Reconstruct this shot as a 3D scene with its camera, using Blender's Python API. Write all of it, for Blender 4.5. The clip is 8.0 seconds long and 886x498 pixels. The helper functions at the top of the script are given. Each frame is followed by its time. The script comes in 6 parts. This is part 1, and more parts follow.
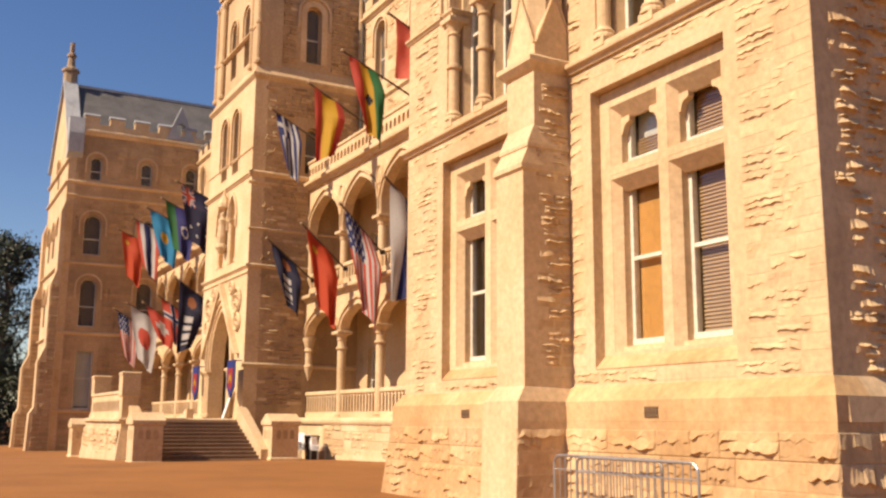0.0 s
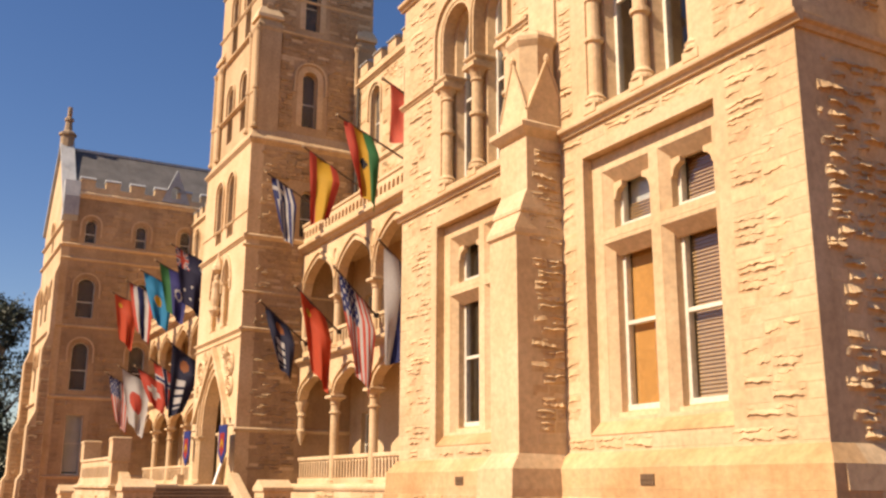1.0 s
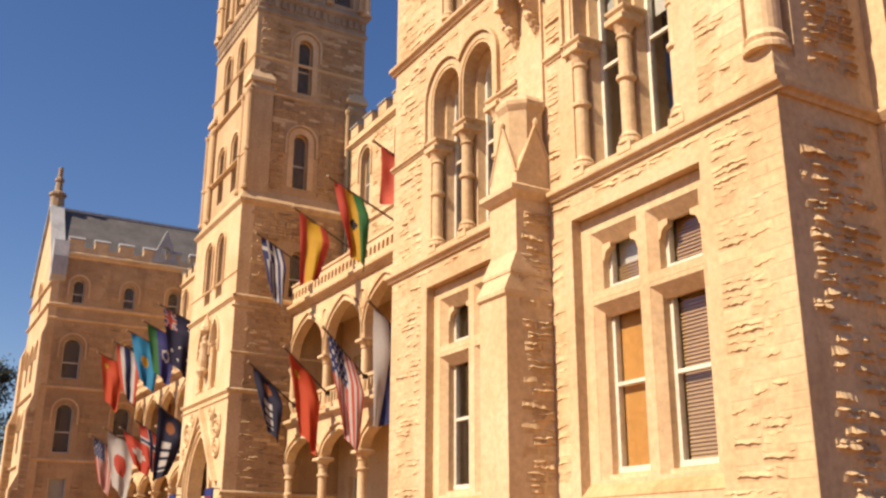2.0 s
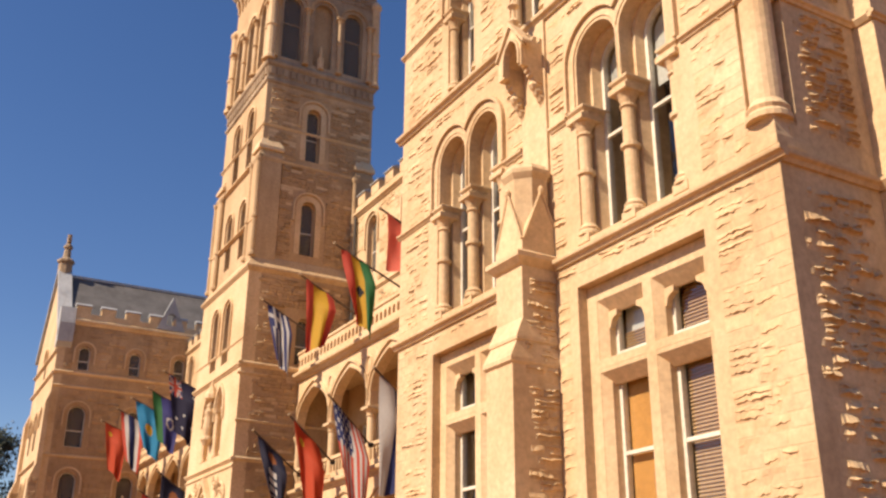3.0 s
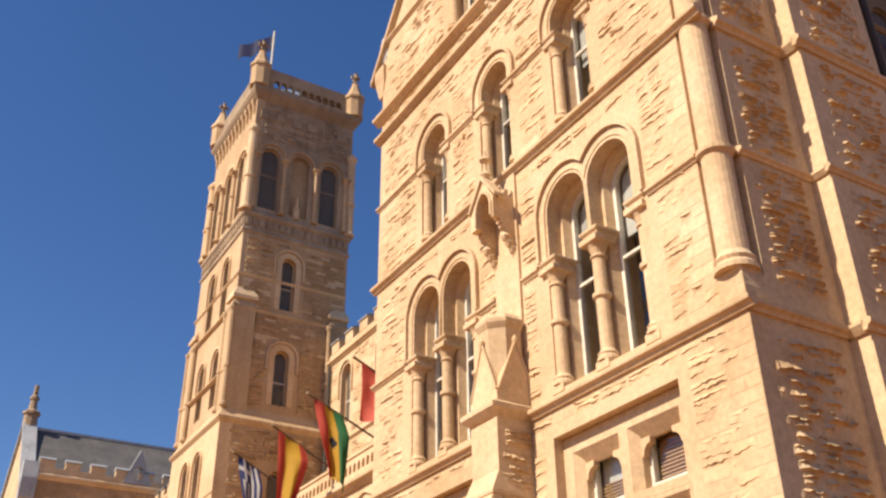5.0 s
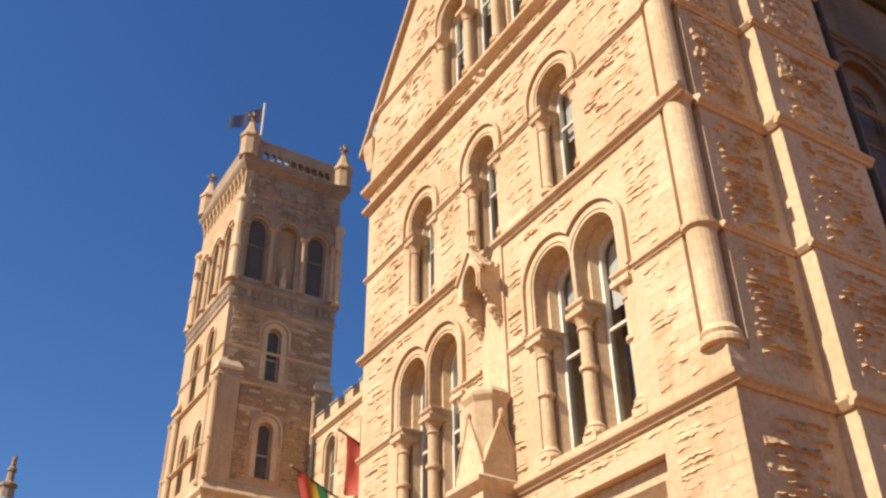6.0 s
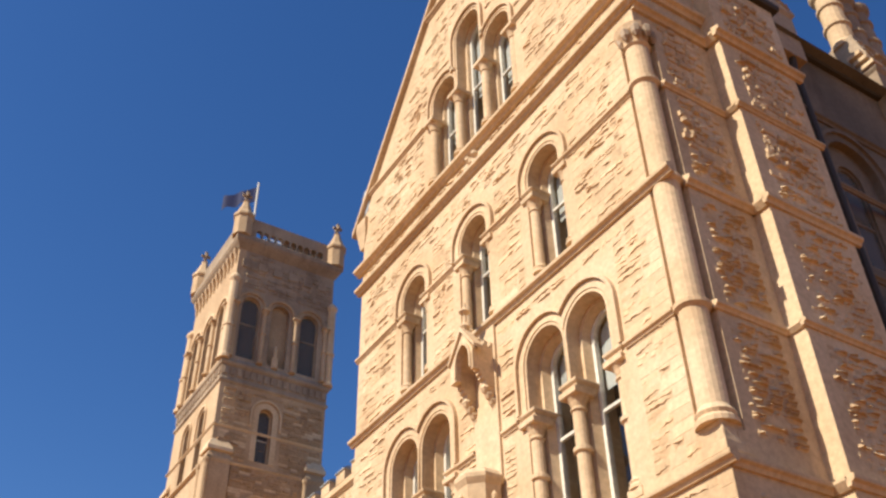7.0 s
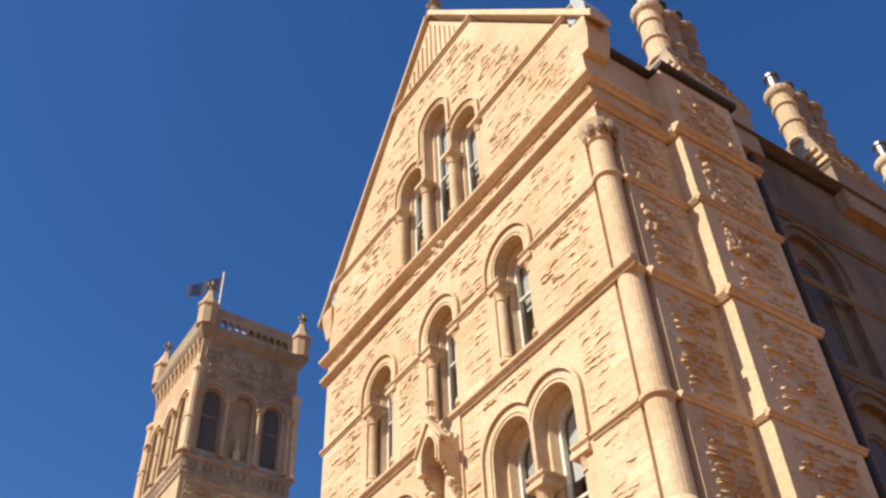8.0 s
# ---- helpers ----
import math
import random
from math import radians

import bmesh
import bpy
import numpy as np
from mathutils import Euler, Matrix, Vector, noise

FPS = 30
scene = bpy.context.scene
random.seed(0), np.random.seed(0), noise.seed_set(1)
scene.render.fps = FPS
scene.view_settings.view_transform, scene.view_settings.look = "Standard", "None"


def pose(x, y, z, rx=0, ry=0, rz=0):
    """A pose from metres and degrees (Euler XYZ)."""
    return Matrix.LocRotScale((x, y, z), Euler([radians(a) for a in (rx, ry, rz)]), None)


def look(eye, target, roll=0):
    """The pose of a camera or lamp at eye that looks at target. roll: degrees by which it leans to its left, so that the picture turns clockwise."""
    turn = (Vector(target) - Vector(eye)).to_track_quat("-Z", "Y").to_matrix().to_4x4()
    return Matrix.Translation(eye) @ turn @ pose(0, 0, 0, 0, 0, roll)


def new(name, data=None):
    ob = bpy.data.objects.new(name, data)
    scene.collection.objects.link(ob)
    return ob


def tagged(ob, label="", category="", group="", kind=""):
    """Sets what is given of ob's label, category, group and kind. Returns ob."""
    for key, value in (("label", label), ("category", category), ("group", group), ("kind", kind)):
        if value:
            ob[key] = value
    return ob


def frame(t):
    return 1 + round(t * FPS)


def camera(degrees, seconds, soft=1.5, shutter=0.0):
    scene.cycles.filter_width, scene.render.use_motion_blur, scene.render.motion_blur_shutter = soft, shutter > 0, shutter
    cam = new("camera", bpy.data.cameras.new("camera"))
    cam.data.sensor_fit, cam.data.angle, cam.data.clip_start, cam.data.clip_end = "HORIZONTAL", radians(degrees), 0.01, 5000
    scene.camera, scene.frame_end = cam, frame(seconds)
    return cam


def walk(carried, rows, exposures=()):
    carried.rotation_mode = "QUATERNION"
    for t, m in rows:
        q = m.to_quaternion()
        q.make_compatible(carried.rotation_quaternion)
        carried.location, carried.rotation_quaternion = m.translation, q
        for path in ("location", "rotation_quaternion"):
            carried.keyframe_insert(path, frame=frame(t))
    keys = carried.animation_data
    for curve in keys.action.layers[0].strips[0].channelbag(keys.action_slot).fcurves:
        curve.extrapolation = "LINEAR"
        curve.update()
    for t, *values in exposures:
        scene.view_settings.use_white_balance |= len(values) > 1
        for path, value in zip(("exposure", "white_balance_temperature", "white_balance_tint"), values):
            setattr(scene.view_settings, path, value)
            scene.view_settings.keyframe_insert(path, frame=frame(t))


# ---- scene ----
# ---------- camera ----------
cam = camera(49.1, 8.0, soft=2.5)
PATH = [
    (0.0, -0.109, 0.053, 1.564, 10.145, -0.398, 61.222),
    (0.5, -0.106, 0.058, 1.592, 11.848, -0.240, 60.857),
    (1.0, -0.128, 0.090, 1.613, 13.811, -0.297, 60.925),
    (1.5, -0.092, 0.046, 1.602, 15.557, -0.210, 60.547),
    (3.0, -0.024, 0.008, 1.583, 21.348, -0.378, 60.612),
    (3.5, -0.021, 0.006, 1.579, 23.448, -0.208, 61.043),
    (4.0, -0.002, -0.005, 1.577, 26.124, -0.159, 60.577),
    (4.5, 0.019, -0.010, 1.624, 28.112, 0.260, 59.918),
    (6.0, 0.067, -0.030, 1.618, 34.166, 0.599, 58.525),
    (6.5, 0.083, -0.046, 1.611, 36.438, 0.596, 58.183),
    (7.0, 0.084, -0.029, 1.635, 38.788, 0.917, 58.235),
    (7.5, 0.114, -0.053, 1.616, 41.172, 1.686, 57.463),
    (8.0, 0.114, -0.069, 1.588, 44.074, 2.045, 56.561)]
EXPOSURES = [(0.0, 0.87, 7450, 21), (4.5, 0.88, 6750, 18), (8.0, 0.87, 5980, 12)]
walk(cam, [(t, pose(x, y, z, 90 + p, r, w)) for t, x, y, z, p, r, w in PATH], EXPOSURES)

# ---------- sky and sun ----------
SUN_DIR = Vector((-0.012, -1.0, 0.93)).normalized()
world = bpy.data.worlds.new("sky")
scene.world = world
world.use_nodes = True
wn = world.node_tree
sky = wn.nodes.new("ShaderNodeTexSky")
sky.sky_type = "NISHITA"
sky.sun_disc = False
sky.sun_elevation = radians(43)
sky.sun_rotation = radians(184)
sky.air_density, sky.dust_density, sky.ozone_density = 1.0, 0.15, 2.6
sat = wn.nodes.new("ShaderNodeHueSaturation")
sat.inputs["Saturation"].default_value = 1.25
sat.inputs["Hue"].default_value = 0.507
wn.links.new(sky.outputs[0], sat.inputs["Color"])
wn.links.new(sat.outputs[0], wn.nodes["Background"].inputs[0])
wn.nodes["Background"].inputs[1].default_value = 0.066
sun = new("sun", bpy.data.lights.new("sun", "SUN"))
sun.data.energy = 4.2
sun.data.angle = radians(0.5)
sun.data.color = (1.0, 0.90, 0.70)
sun.matrix_world = look(SUN_DIR * 120, (0, 0, 0))

# ---------- materials ----------
def nodes_of(name):
    mat = bpy.data.materials.new(name)
    mat.use_nodes = True
    nt = mat.node_tree
    return mat, nt, nt.nodes["Principled BSDF"]


def add_node(nt, kind, **values):
    nd = nt.nodes.new(kind)
    for key, value in values.items():
        nd.inputs[key.replace("_", " ")].default_value = value
    return nd


def ramp_node(nt, stops):
    nd = nt.nodes.new("ShaderNodeValToRGB")
    els = nd.color_ramp.elements
    while len(els) < len(stops):
        els.new(0.5)
    for el, (p, c) in zip(els, stops):
        el.position, el.color = p, (*c, 1)
    return nd


def surface(name, colours, scale=0.4, fine=9.0, vary=0.18, rough=0.9, bump=0.35, metal=0.0, bump_dist=0.02, stain=(0.5, 0.42, 0.34), stain_amount=0.5):
    """Weathered mineral or painted surface: broad tint patches, fine grain, a little change from piece to piece."""
    mat, nt, bsdf = nodes_of(name)
    L = nt.links.new
    geo = nt.nodes.new("ShaderNodeNewGeometry")
    broad = add_node(nt, "ShaderNodeTexNoise", Scale=scale, Detail=5.0, Roughness=0.6)
    grain = add_node(nt, "ShaderNodeTexNoise", Scale=fine, Detail=6.0, Roughness=0.65)
    L(geo.outputs["Position"], broad.inputs["Vector"])
    L(geo.outputs["Position"], grain.inputs["Vector"])
    n = len(colours)
    tint = ramp_node(nt, [(0.28 + 0.44 * i / max(1, n - 1), c) for i, c in enumerate(colours)])
    L(broad.outputs["Fac"], tint.inputs["Fac"])
    # streaks of old damp, drawn out downwards
    maps = nt.nodes.new("ShaderNodeMapping")
    maps.inputs["Scale"].default_value = (1.6, 1.6, 0.22)
    L(geo.outputs["Position"], maps.inputs["Vector"])
    streak = add_node(nt, "ShaderNodeTexNoise", Scale=1.0, Detail=4.0, Roughness=0.6)
    L(maps.outputs[0], streak.inputs["Vector"])
    sr = ramp_node(nt, [(0.52, (0, 0, 0)), (0.78, (stain_amount,) * 3)])
    L(streak.outputs["Fac"], sr.inputs["Fac"])
    mixs = nt.nodes.new("ShaderNodeMix")
    mixs.data_type, mixs.blend_type = "RGBA", "MULTIPLY"
    L(sr.outputs["Color"], mixs.inputs["Factor"])
    L(tint.outputs["Color"], mixs.inputs["A"])
    mixs.inputs["B"].default_value = (*stain, 1)
    # per-piece and grain value
    info = nt.nodes.new("ShaderNodeObjectInfo")
    add = nt.nodes.new("ShaderNodeMath")
    add.operation = "ADD"
    L(info.outputs["Random"], add.inputs[0])
    L(geo.outputs["Random Per Island"], add.inputs[1])
    fr = nt.nodes.new("ShaderNodeMath")
    fr.operation = "FRACT"
    L(add.outputs[0], fr.inputs[0])
    m1 = nt.nodes.new("ShaderNodeMapRange")
    m1.inputs["To Min"].default_value, m1.inputs["To Max"].default_value = 1 - vary, 1 + vary * 0.7
    L(fr.outputs[0], m1.inputs["Value"])
    m2 = nt.nodes.new("ShaderNodeMapRange")
    m2.inputs["From Min"].default_value, m2.inputs["From Max"].default_value = 0.3, 0.7
    m2.inputs["To Min"].default_value, m2.inputs["To Max"].default_value = 0.80, 1.13
    L(grain.outputs["Fac"], m2.inputs["Value"])
    mul = nt.nodes.new("ShaderNodeMath")
    mul.operation = "MULTIPLY"
    L(m1.outputs[0], mul.inputs[0])
    L(m2.outputs[0], mul.inputs[1])
    hsv = nt.nodes.new("ShaderNodeHueSaturation")
    L(mul.outputs[0], hsv.inputs["Value"])
    L(mixs.outputs["Result"], hsv.inputs["Color"])
    L(hsv.outputs[0], bsdf.inputs["Base Color"])
    bsdf.inputs["Roughness"].default_value = rough
    bsdf.inputs["Metallic"].default_value = metal
    if bump:
        bp = nt.nodes.new("ShaderNodeBump")
        bp.inputs["Strength"].default_value, bp.inputs["Distance"].default_value = bump, bump_dist
        L(grain.outputs["Fac"], bp.inputs["Height"])
        L(bp.outputs[0], bsdf.inputs["Normal"])
    return mat


def plain(name, colour, rough=0.6, metal=0.0, vary=0.08, fine=14.0):
    c = Vector(colour)
    return surface(name, [tuple(c * 0.88), tuple(c), tuple(c * 1.08)], scale=1.2, fine=fine, vary=vary, rough=rough, bump=0.08, metal=metal, stain_amount=0.15)


STONE = surface("sandstone_dressed", [(0.50, 0.335, 0.18), (0.60, 0.43, 0.255), (0.66, 0.505, 0.325)], scale=0.45, vary=0.09, stain_amount=0.25, bump=0.3)
ROCK = surface("sandstone_rock_faced", [(0.46, 0.29, 0.15), (0.56, 0.39, 0.22), (0.65, 0.48, 0.30)], scale=0.9, vary=0.13, stain_amount=0.3, bump=0.5, bump_dist=0.03, fine=7)
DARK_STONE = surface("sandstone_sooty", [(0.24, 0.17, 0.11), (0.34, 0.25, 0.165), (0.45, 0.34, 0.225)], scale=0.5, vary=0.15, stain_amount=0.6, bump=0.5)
# for walls turned from the sun: a darker sandstone with shade in its colour
SHADED_STONE = surface("sandstone_shaded_side", [(0.32, 0.205, 0.11), (0.42, 0.28, 0.155), (0.51, 0.355, 0.205)], scale=0.3, vary=0.14, stain_amount=0.45, bump=0.35)
PLINTH = surface("sandstone_plinth_ochre", [(0.40, 0.22, 0.09), (0.50, 0.31, 0.15), (0.60, 0.42, 0.245)], scale=0.5, vary=0.15, stain_amount=0.4, bump=0.5)
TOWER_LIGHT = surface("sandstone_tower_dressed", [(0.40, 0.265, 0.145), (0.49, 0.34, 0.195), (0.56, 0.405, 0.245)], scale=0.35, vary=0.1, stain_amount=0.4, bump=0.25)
# stone of the recessed flank, darkened to hold the shade there in its colour
FLANK_SHADE = surface("sandstone_shaded_flank", [(0.12, 0.09, 0.06), (0.18, 0.135, 0.09), (0.26, 0.195, 0.13)], scale=0.4, vary=0.12, stain_amount=0.6, bump=0.4)
SLATE = surface("roof_slate", [(0.085, 0.08, 0.08), (0.12, 0.115, 0.115), (0.16, 0.15, 0.15)], scale=0.6, vary=0.2, rough=0.85, bump=0.3)
LEAD = surface("pale_lead_coping", [(0.30, 0.32, 0.34), (0.42, 0.43, 0.44)], scale=0.8, rough=0.7, vary=0.1)
PAINT = plain("cream_window_paint", (0.66, 0.62, 0.52), rough=0.45)
GROUND = surface("red_brown_gravel", [(0.20, 0.076, 0.012), (0.26, 0.100, 0.018), (0.30, 0.120, 0.026)], scale=0.25, fine=22, vary=0.03, rough=0.95, bump=0.5, stain_amount=0.3)
IRON = plain("dark_iron", (0.045, 0.038, 0.032), rough=0.8, metal=0.0)
STEEL = plain("galvanised_steel", (0.42, 0.41, 0.39), rough=0.42, metal=0.75)
POLE = plain("dark_wooden_pole", (0.09, 0.055, 0.035), rough=0.5)
GOLD = plain("brown_pole_knob", (0.34, 0.24, 0.14), rough=0.5)
BLIND = plain("orange_brown_blind", (0.58, 0.27, 0.07), rough=0.8)
SLATS = plain("wooden_venetian_blind", (0.46, 0.27, 0.13), rough=0.6)
CURTAIN = plain("pale_curtain", (0.55, 0.52, 0.47), rough=0.9)
# for inner walls added behind the glass; the rooms' dimness is this dark colour
ROOM = plain("darkened_room_plaster", (0.10, 0.085, 0.07), rough=0.9)
BOARD = plain("white_board", (0.75, 0.76, 0.78), rough=0.5)
VENT = plain("brown_cast_grille", (0.16, 0.095, 0.05), rough=0.7)
POT = plain("dark_chimney_pot", (0.13, 0.12, 0.11), rough=0.35, metal=0.6)
STEP = surface("brown_worn_stair_stone", [(0.17, 0.10, 0.06), (0.23, 0.14, 0.085)], scale=1.0, vary=0.1, rough=0.85)


def glass(name, tint=(0.93, 0.95, 0.95), dust=0.0):
    mat, nt, bsdf = nodes_of(name)
    nt.nodes.remove(bsdf)
    clear = nt.nodes.new("ShaderNodeBsdfTransparent")
    clear.inputs["Color"].default_value = (*tint, 1)
    gloss = nt.nodes.new("ShaderNodeBsdfGlossy")
    gloss.inputs["Roughness"].default_value = 0.03
    facing_ = nt.nodes.new("ShaderNodeLayerWeight")
    facing_.inputs["Blend"].default_value = 0.5
    fres = nt.nodes.new("ShaderNodeMapRange")
    fres.inputs["From Min"].default_value, fres.inputs["From Max"].default_value = 0.25, 1.0
    fres.inputs["To Min"].default_value, fres.inputs["To Max"].default_value = 0.04, 0.15
    nt.links.new(facing_.outputs["Facing"], fres.inputs["Value"])
    wave = add_node(nt, "ShaderNodeTexNoise", Scale=1.3, Detail=2.0)
    geo = nt.nodes.new("ShaderNodeNewGeometry")
    nt.links.new(geo.outputs["Position"], wave.inputs["Vector"])
    bp = nt.nodes.new("ShaderNodeBump")
    bp.inputs["Strength"].default_value, bp.inputs["Distance"].default_value = 0.15, 0.02
    nt.links.new(wave.outputs["Fac"], bp.inputs["Height"])
    nt.links.new(bp.outputs[0], gloss.inputs["Normal"])
    mx = nt.nodes.new("ShaderNodeMixShader")
    nt.links.new(fres.outputs[0], mx.inputs[0])
    nt.links.new(clear.outputs[0], mx.inputs[1])
    nt.links.new(gloss.outputs[0], mx.inputs[2])
    if dust:
        grime = nt.nodes.new("ShaderNodeBsdfDiffuse")
        grime.inputs["Color"].default_value = (0.16, 0.14, 0.12, 1)
        mx2 = nt.nodes.new("ShaderNodeMixShader")
        mx2.inputs[0].default_value = dust
        nt.links.new(mx.outputs[0], mx2.inputs[1])
        nt.links.new(grime.outputs[0], mx2.inputs[2])
        mx = mx2
    nt.links.new(mx.outputs[0], nt.nodes["Material Output"].inputs[0])
    return mat


GLASS = glass("window_glass")
OLD_GLASS = glass("dusty_old_glass", dust=0.6)

# ---------- mesh tools ----------

class Geo:
    """Collects points and faces for one mesh."""

    def __init__(self):
        self.v, self.f, self.mi = [], [], []

    def add(self, verts, faces, mi=0):
        o = len(self.v)
        self.v += [tuple(p) for p in verts]
        self.f += [tuple(o + i for i in fc) for fc in faces]
        self.mi += [mi] * len(faces)
        return self

    def box(self, x0, x1, y0, y1, z0, z1, b=0.0):
        if b <= 0:
            p = [(x, y, z) for z in (z0, z1) for y in (y0, y1) for x in (x0, x1)]
            return self.add(p, [(0, 2, 3, 1), (4, 5, 7, 6), (0, 1, 5, 4), (2, 6, 7, 3), (0, 4, 6, 2), (1, 3, 7, 5)])
        r = [[(x0 + a, y0 + a), (x1 - a, y0 + a), (x1 - a, y1 - a), (x0 + a, y1 - a)] for a in (b, 0, 0, b)]
        return self.loft([[(x, y, z) for x, y in q] for q, z in zip(r, (z0, z0 + b, z1 - b, z1))])

    def loft(self, rings, caps=True):
        n = len(rings[0])
        faces = []
        for k in range(len(rings) - 1):
            for i in range(n):
                j = (i + 1) % n
                faces.append((k * n + i, k * n + j, (k + 1) * n + j, (k + 1) * n + i))
        if caps:
            faces.append(tuple(reversed(range(n))))
            faces.append(tuple(range((len(rings) - 1) * n, len(rings) * n)))
        return self.add([p for r in rings for p in r], faces)

    def lathe(self, cx, cy, profile, n=14):
        rings = [[(cx + r * math.cos(2 * math.pi * i / n), cy + r * math.sin(2 * math.pi * i / n), z) for i in range(n)] for r, z in profile]
        return self.loft(rings)

    def along_x(self, x0, x1, profile):
        """A moulding: profile of (y, z), drawn out along x."""
        return self.loft([[(x, y, z) for y, z in profile] for x in (x0, x1)])

    def along_y(self, y0, y1, profile):
        return self.loft([[(x, y, z) for x, z in profile] for y in (y0, y1)])

    def slab(self, outline, holes, y0, y1):
        """A wall of (x, z) outline with openings, from depth y0 to y1."""
        bm = bmesh.new()
        for loop in [outline] + holes:
            vs = [bm.verts.new((x, y0, z)) for x, z in loop]
            for i in range(len(vs)):
                bm.edges.new((vs[i], vs[(i + 1) % len(vs)]))
        bmesh.ops.triangle_fill(bm, edges=bm.edges[:], use_beauty=True, normal=(0, -1, 0))
        ext = bmesh.ops.extrude_face_region(bm, geom=bm.faces[:])
        bmesh.ops.translate(bm, verts=[e for e in ext["geom"] if isinstance(e, bmesh.types.BMVert)], vec=(0, y1 - y0, 0))
        bm.verts.index_update()
        self.add([v.co[:] for v in bm.verts], [[v.index for v in f.verts] for f in bm.faces])
        bm.free()
        return self

    def band(self, inner, outer, y0, y1):
        """A strip between two open lines of (x, z) with the same count, from depth y0 to y1."""
        n = len(inner)
        p = [(x, y, z) for loop, y in ((inner, y0), (outer, y0), (outer, y1), (inner, y1)) for x, z in loop]
        fs = []
        for i in range(n - 1):
            for k in range(4):
                a, b = k * n, ((k + 1) % 4) * n
                fs.append((a + i, a + i + 1, b + i + 1, b + i))
        fs += [(0, n, 2 * n, 3 * n), (n - 1, 4 * n - 1, 3 * n - 1, 2 * n - 1)]
        return self.add(p, fs)

    def tube(self, pts, r, n=8):
        pts = [Vector(p) for p in pts]
        rings = []
        for i, p in enumerate(pts):
            d = (pts[min(i + 1, len(pts) - 1)] - pts[max(i - 1, 0)]).normalized()
            a = d.cross(Vector((0.31, 0.17, 0.93))).normalized()
            b = d.cross(a)
            rings.append([p + (a * math.cos(2 * math.pi * k / n) + b * math.sin(2 * math.pi * k / n)) * r for k in range(n)])
        return self.loft(rings)

    def tf(self, m):
        self.v = [tuple(m @ Vector(p)) for p in self.v]
        return self

    def mesh(self, name, mats, smooth=False):
        me = bpy.data.meshes.new(name)
        me.from_pydata(self.v, [], self.f)
        for mt in (mats if isinstance(mats, (list, tuple)) else [mats]):
            me.materials.append(mt)
        if any(self.mi):
            me.polygons.foreach_set("material_index", self.mi)
        bm = bmesh.new()
        bm.from_mesh(me)
        bmesh.ops.recalc_face_normals(bm, faces=bm.faces[:])
        bm.to_mesh(me)
        bm.free()
        if smooth:
            me.polygons.foreach_set("use_smooth", [True] * len(me.polygons))
        me.update()
        return me


def thing(name, base, label, category, group="", kind=""):
    ob = new(name)
    ob.location = base
    return tagged(ob, label, category, group, kind)


def hang(ob, parent):
    ob.parent = parent
    if parent is not None and parent.type == "EMPTY":
        ob.matrix_parent_inverse = Matrix.Translation(-Vector(parent.location))
    return ob


def part(name, geo, mat, parent, label="", m=None, smooth=False):
    if m is not None:
        geo.tf(m)
    ob = hang(new(name, geo.mesh(name, mat, smooth)), parent)
    return tagged(ob, label)


FRONT = lambda y: Matrix.Translation((0, y, 0))                      # local depth grows with y
SIDE = lambda x: Matrix.Translation((x, 0, 0)) @ pose(0, 0, 0, 0, 0, 90)  # local x runs along y, faces +x


def arc_line(c, zb, zs, r, n=14, rise=None):
    """The line of an arched opening: up one jamb, over, down the other."""
    h = rise or r
    pts = [(c - r, zb)]
    for i in range(n + 1):
        a = math.pi * (1 - i / n)
        pts.append((c + r * math.cos(a), zs + h * math.sin(a)))
    return pts + [(c + r, zb)]


def gothic_line(c, zb, zs, a, h, n=8):
    """The same with a pointed head of half width a and rise h."""
    pts = [(c - a, zb)]
    for i in range(-n, n + 1):
        s = i / n
        k = 1 - abs(s)
        pts.append((c + a * s, zs + h * (0.72 * math.sqrt(1 - s * s) + 0.28 * k)))
    return pts + [(c + a, zb)]


def moulding(parent, m, x0, x1, ztop, h=0.22, p=0.14, mat=None, name="string_course"):
    zb = ztop - h
    prof = [(0.02, zb), (-0.35 * p, zb), (-0.55 * p, zb + 0.25 * h), (-0.95 * p, zb + 0.38 * h), (-p, zb + 0.5 * h), (-p, zb + 0.68 * h), (-0.8 * p, zb + 0.76 * h), (0.02, ztop)]
    return part(name, Geo().along_x(x0, x1, prof), mat or STONE, parent, m=m)


def colonnette(parent, m, x, y, z0, z1, r=0.12, ring=None, mat=None):
    g = Geo()
    prof = [(r * 1.6, z0), (r * 1.6, z0 + 0.05), (r * 1.35, z0 + 0.09), (r * 1.5, z0 + 0.13), (r * 1.05, z0 + 0.2), (r, z0 + 0.22)]
    if ring:
        prof += [(r, ring - 0.07), (r * 1.4, ring - 0.04), (r * 1.4, ring + 0.03), (r, ring + 0.06)]
    prof += [(r * 0.98, z1 - 0.42), (r * 1.25, z1 - 0.39), (r * 1.25, z1 - 0.36), (r * 1.0, z1 - 0.33), (r * 1.3, z1 - 0.22), (r * 1.7, z1 - 0.14)]
    g.lathe(x, y, prof, 14)
    g.box(x - r * 1.9, x + r * 1.9, y - r * 1.9, y + r * 1.9, z1 - 0.14, z1, 0.02)
    return part("colonnette", g, mat or STONE, parent, m=m)


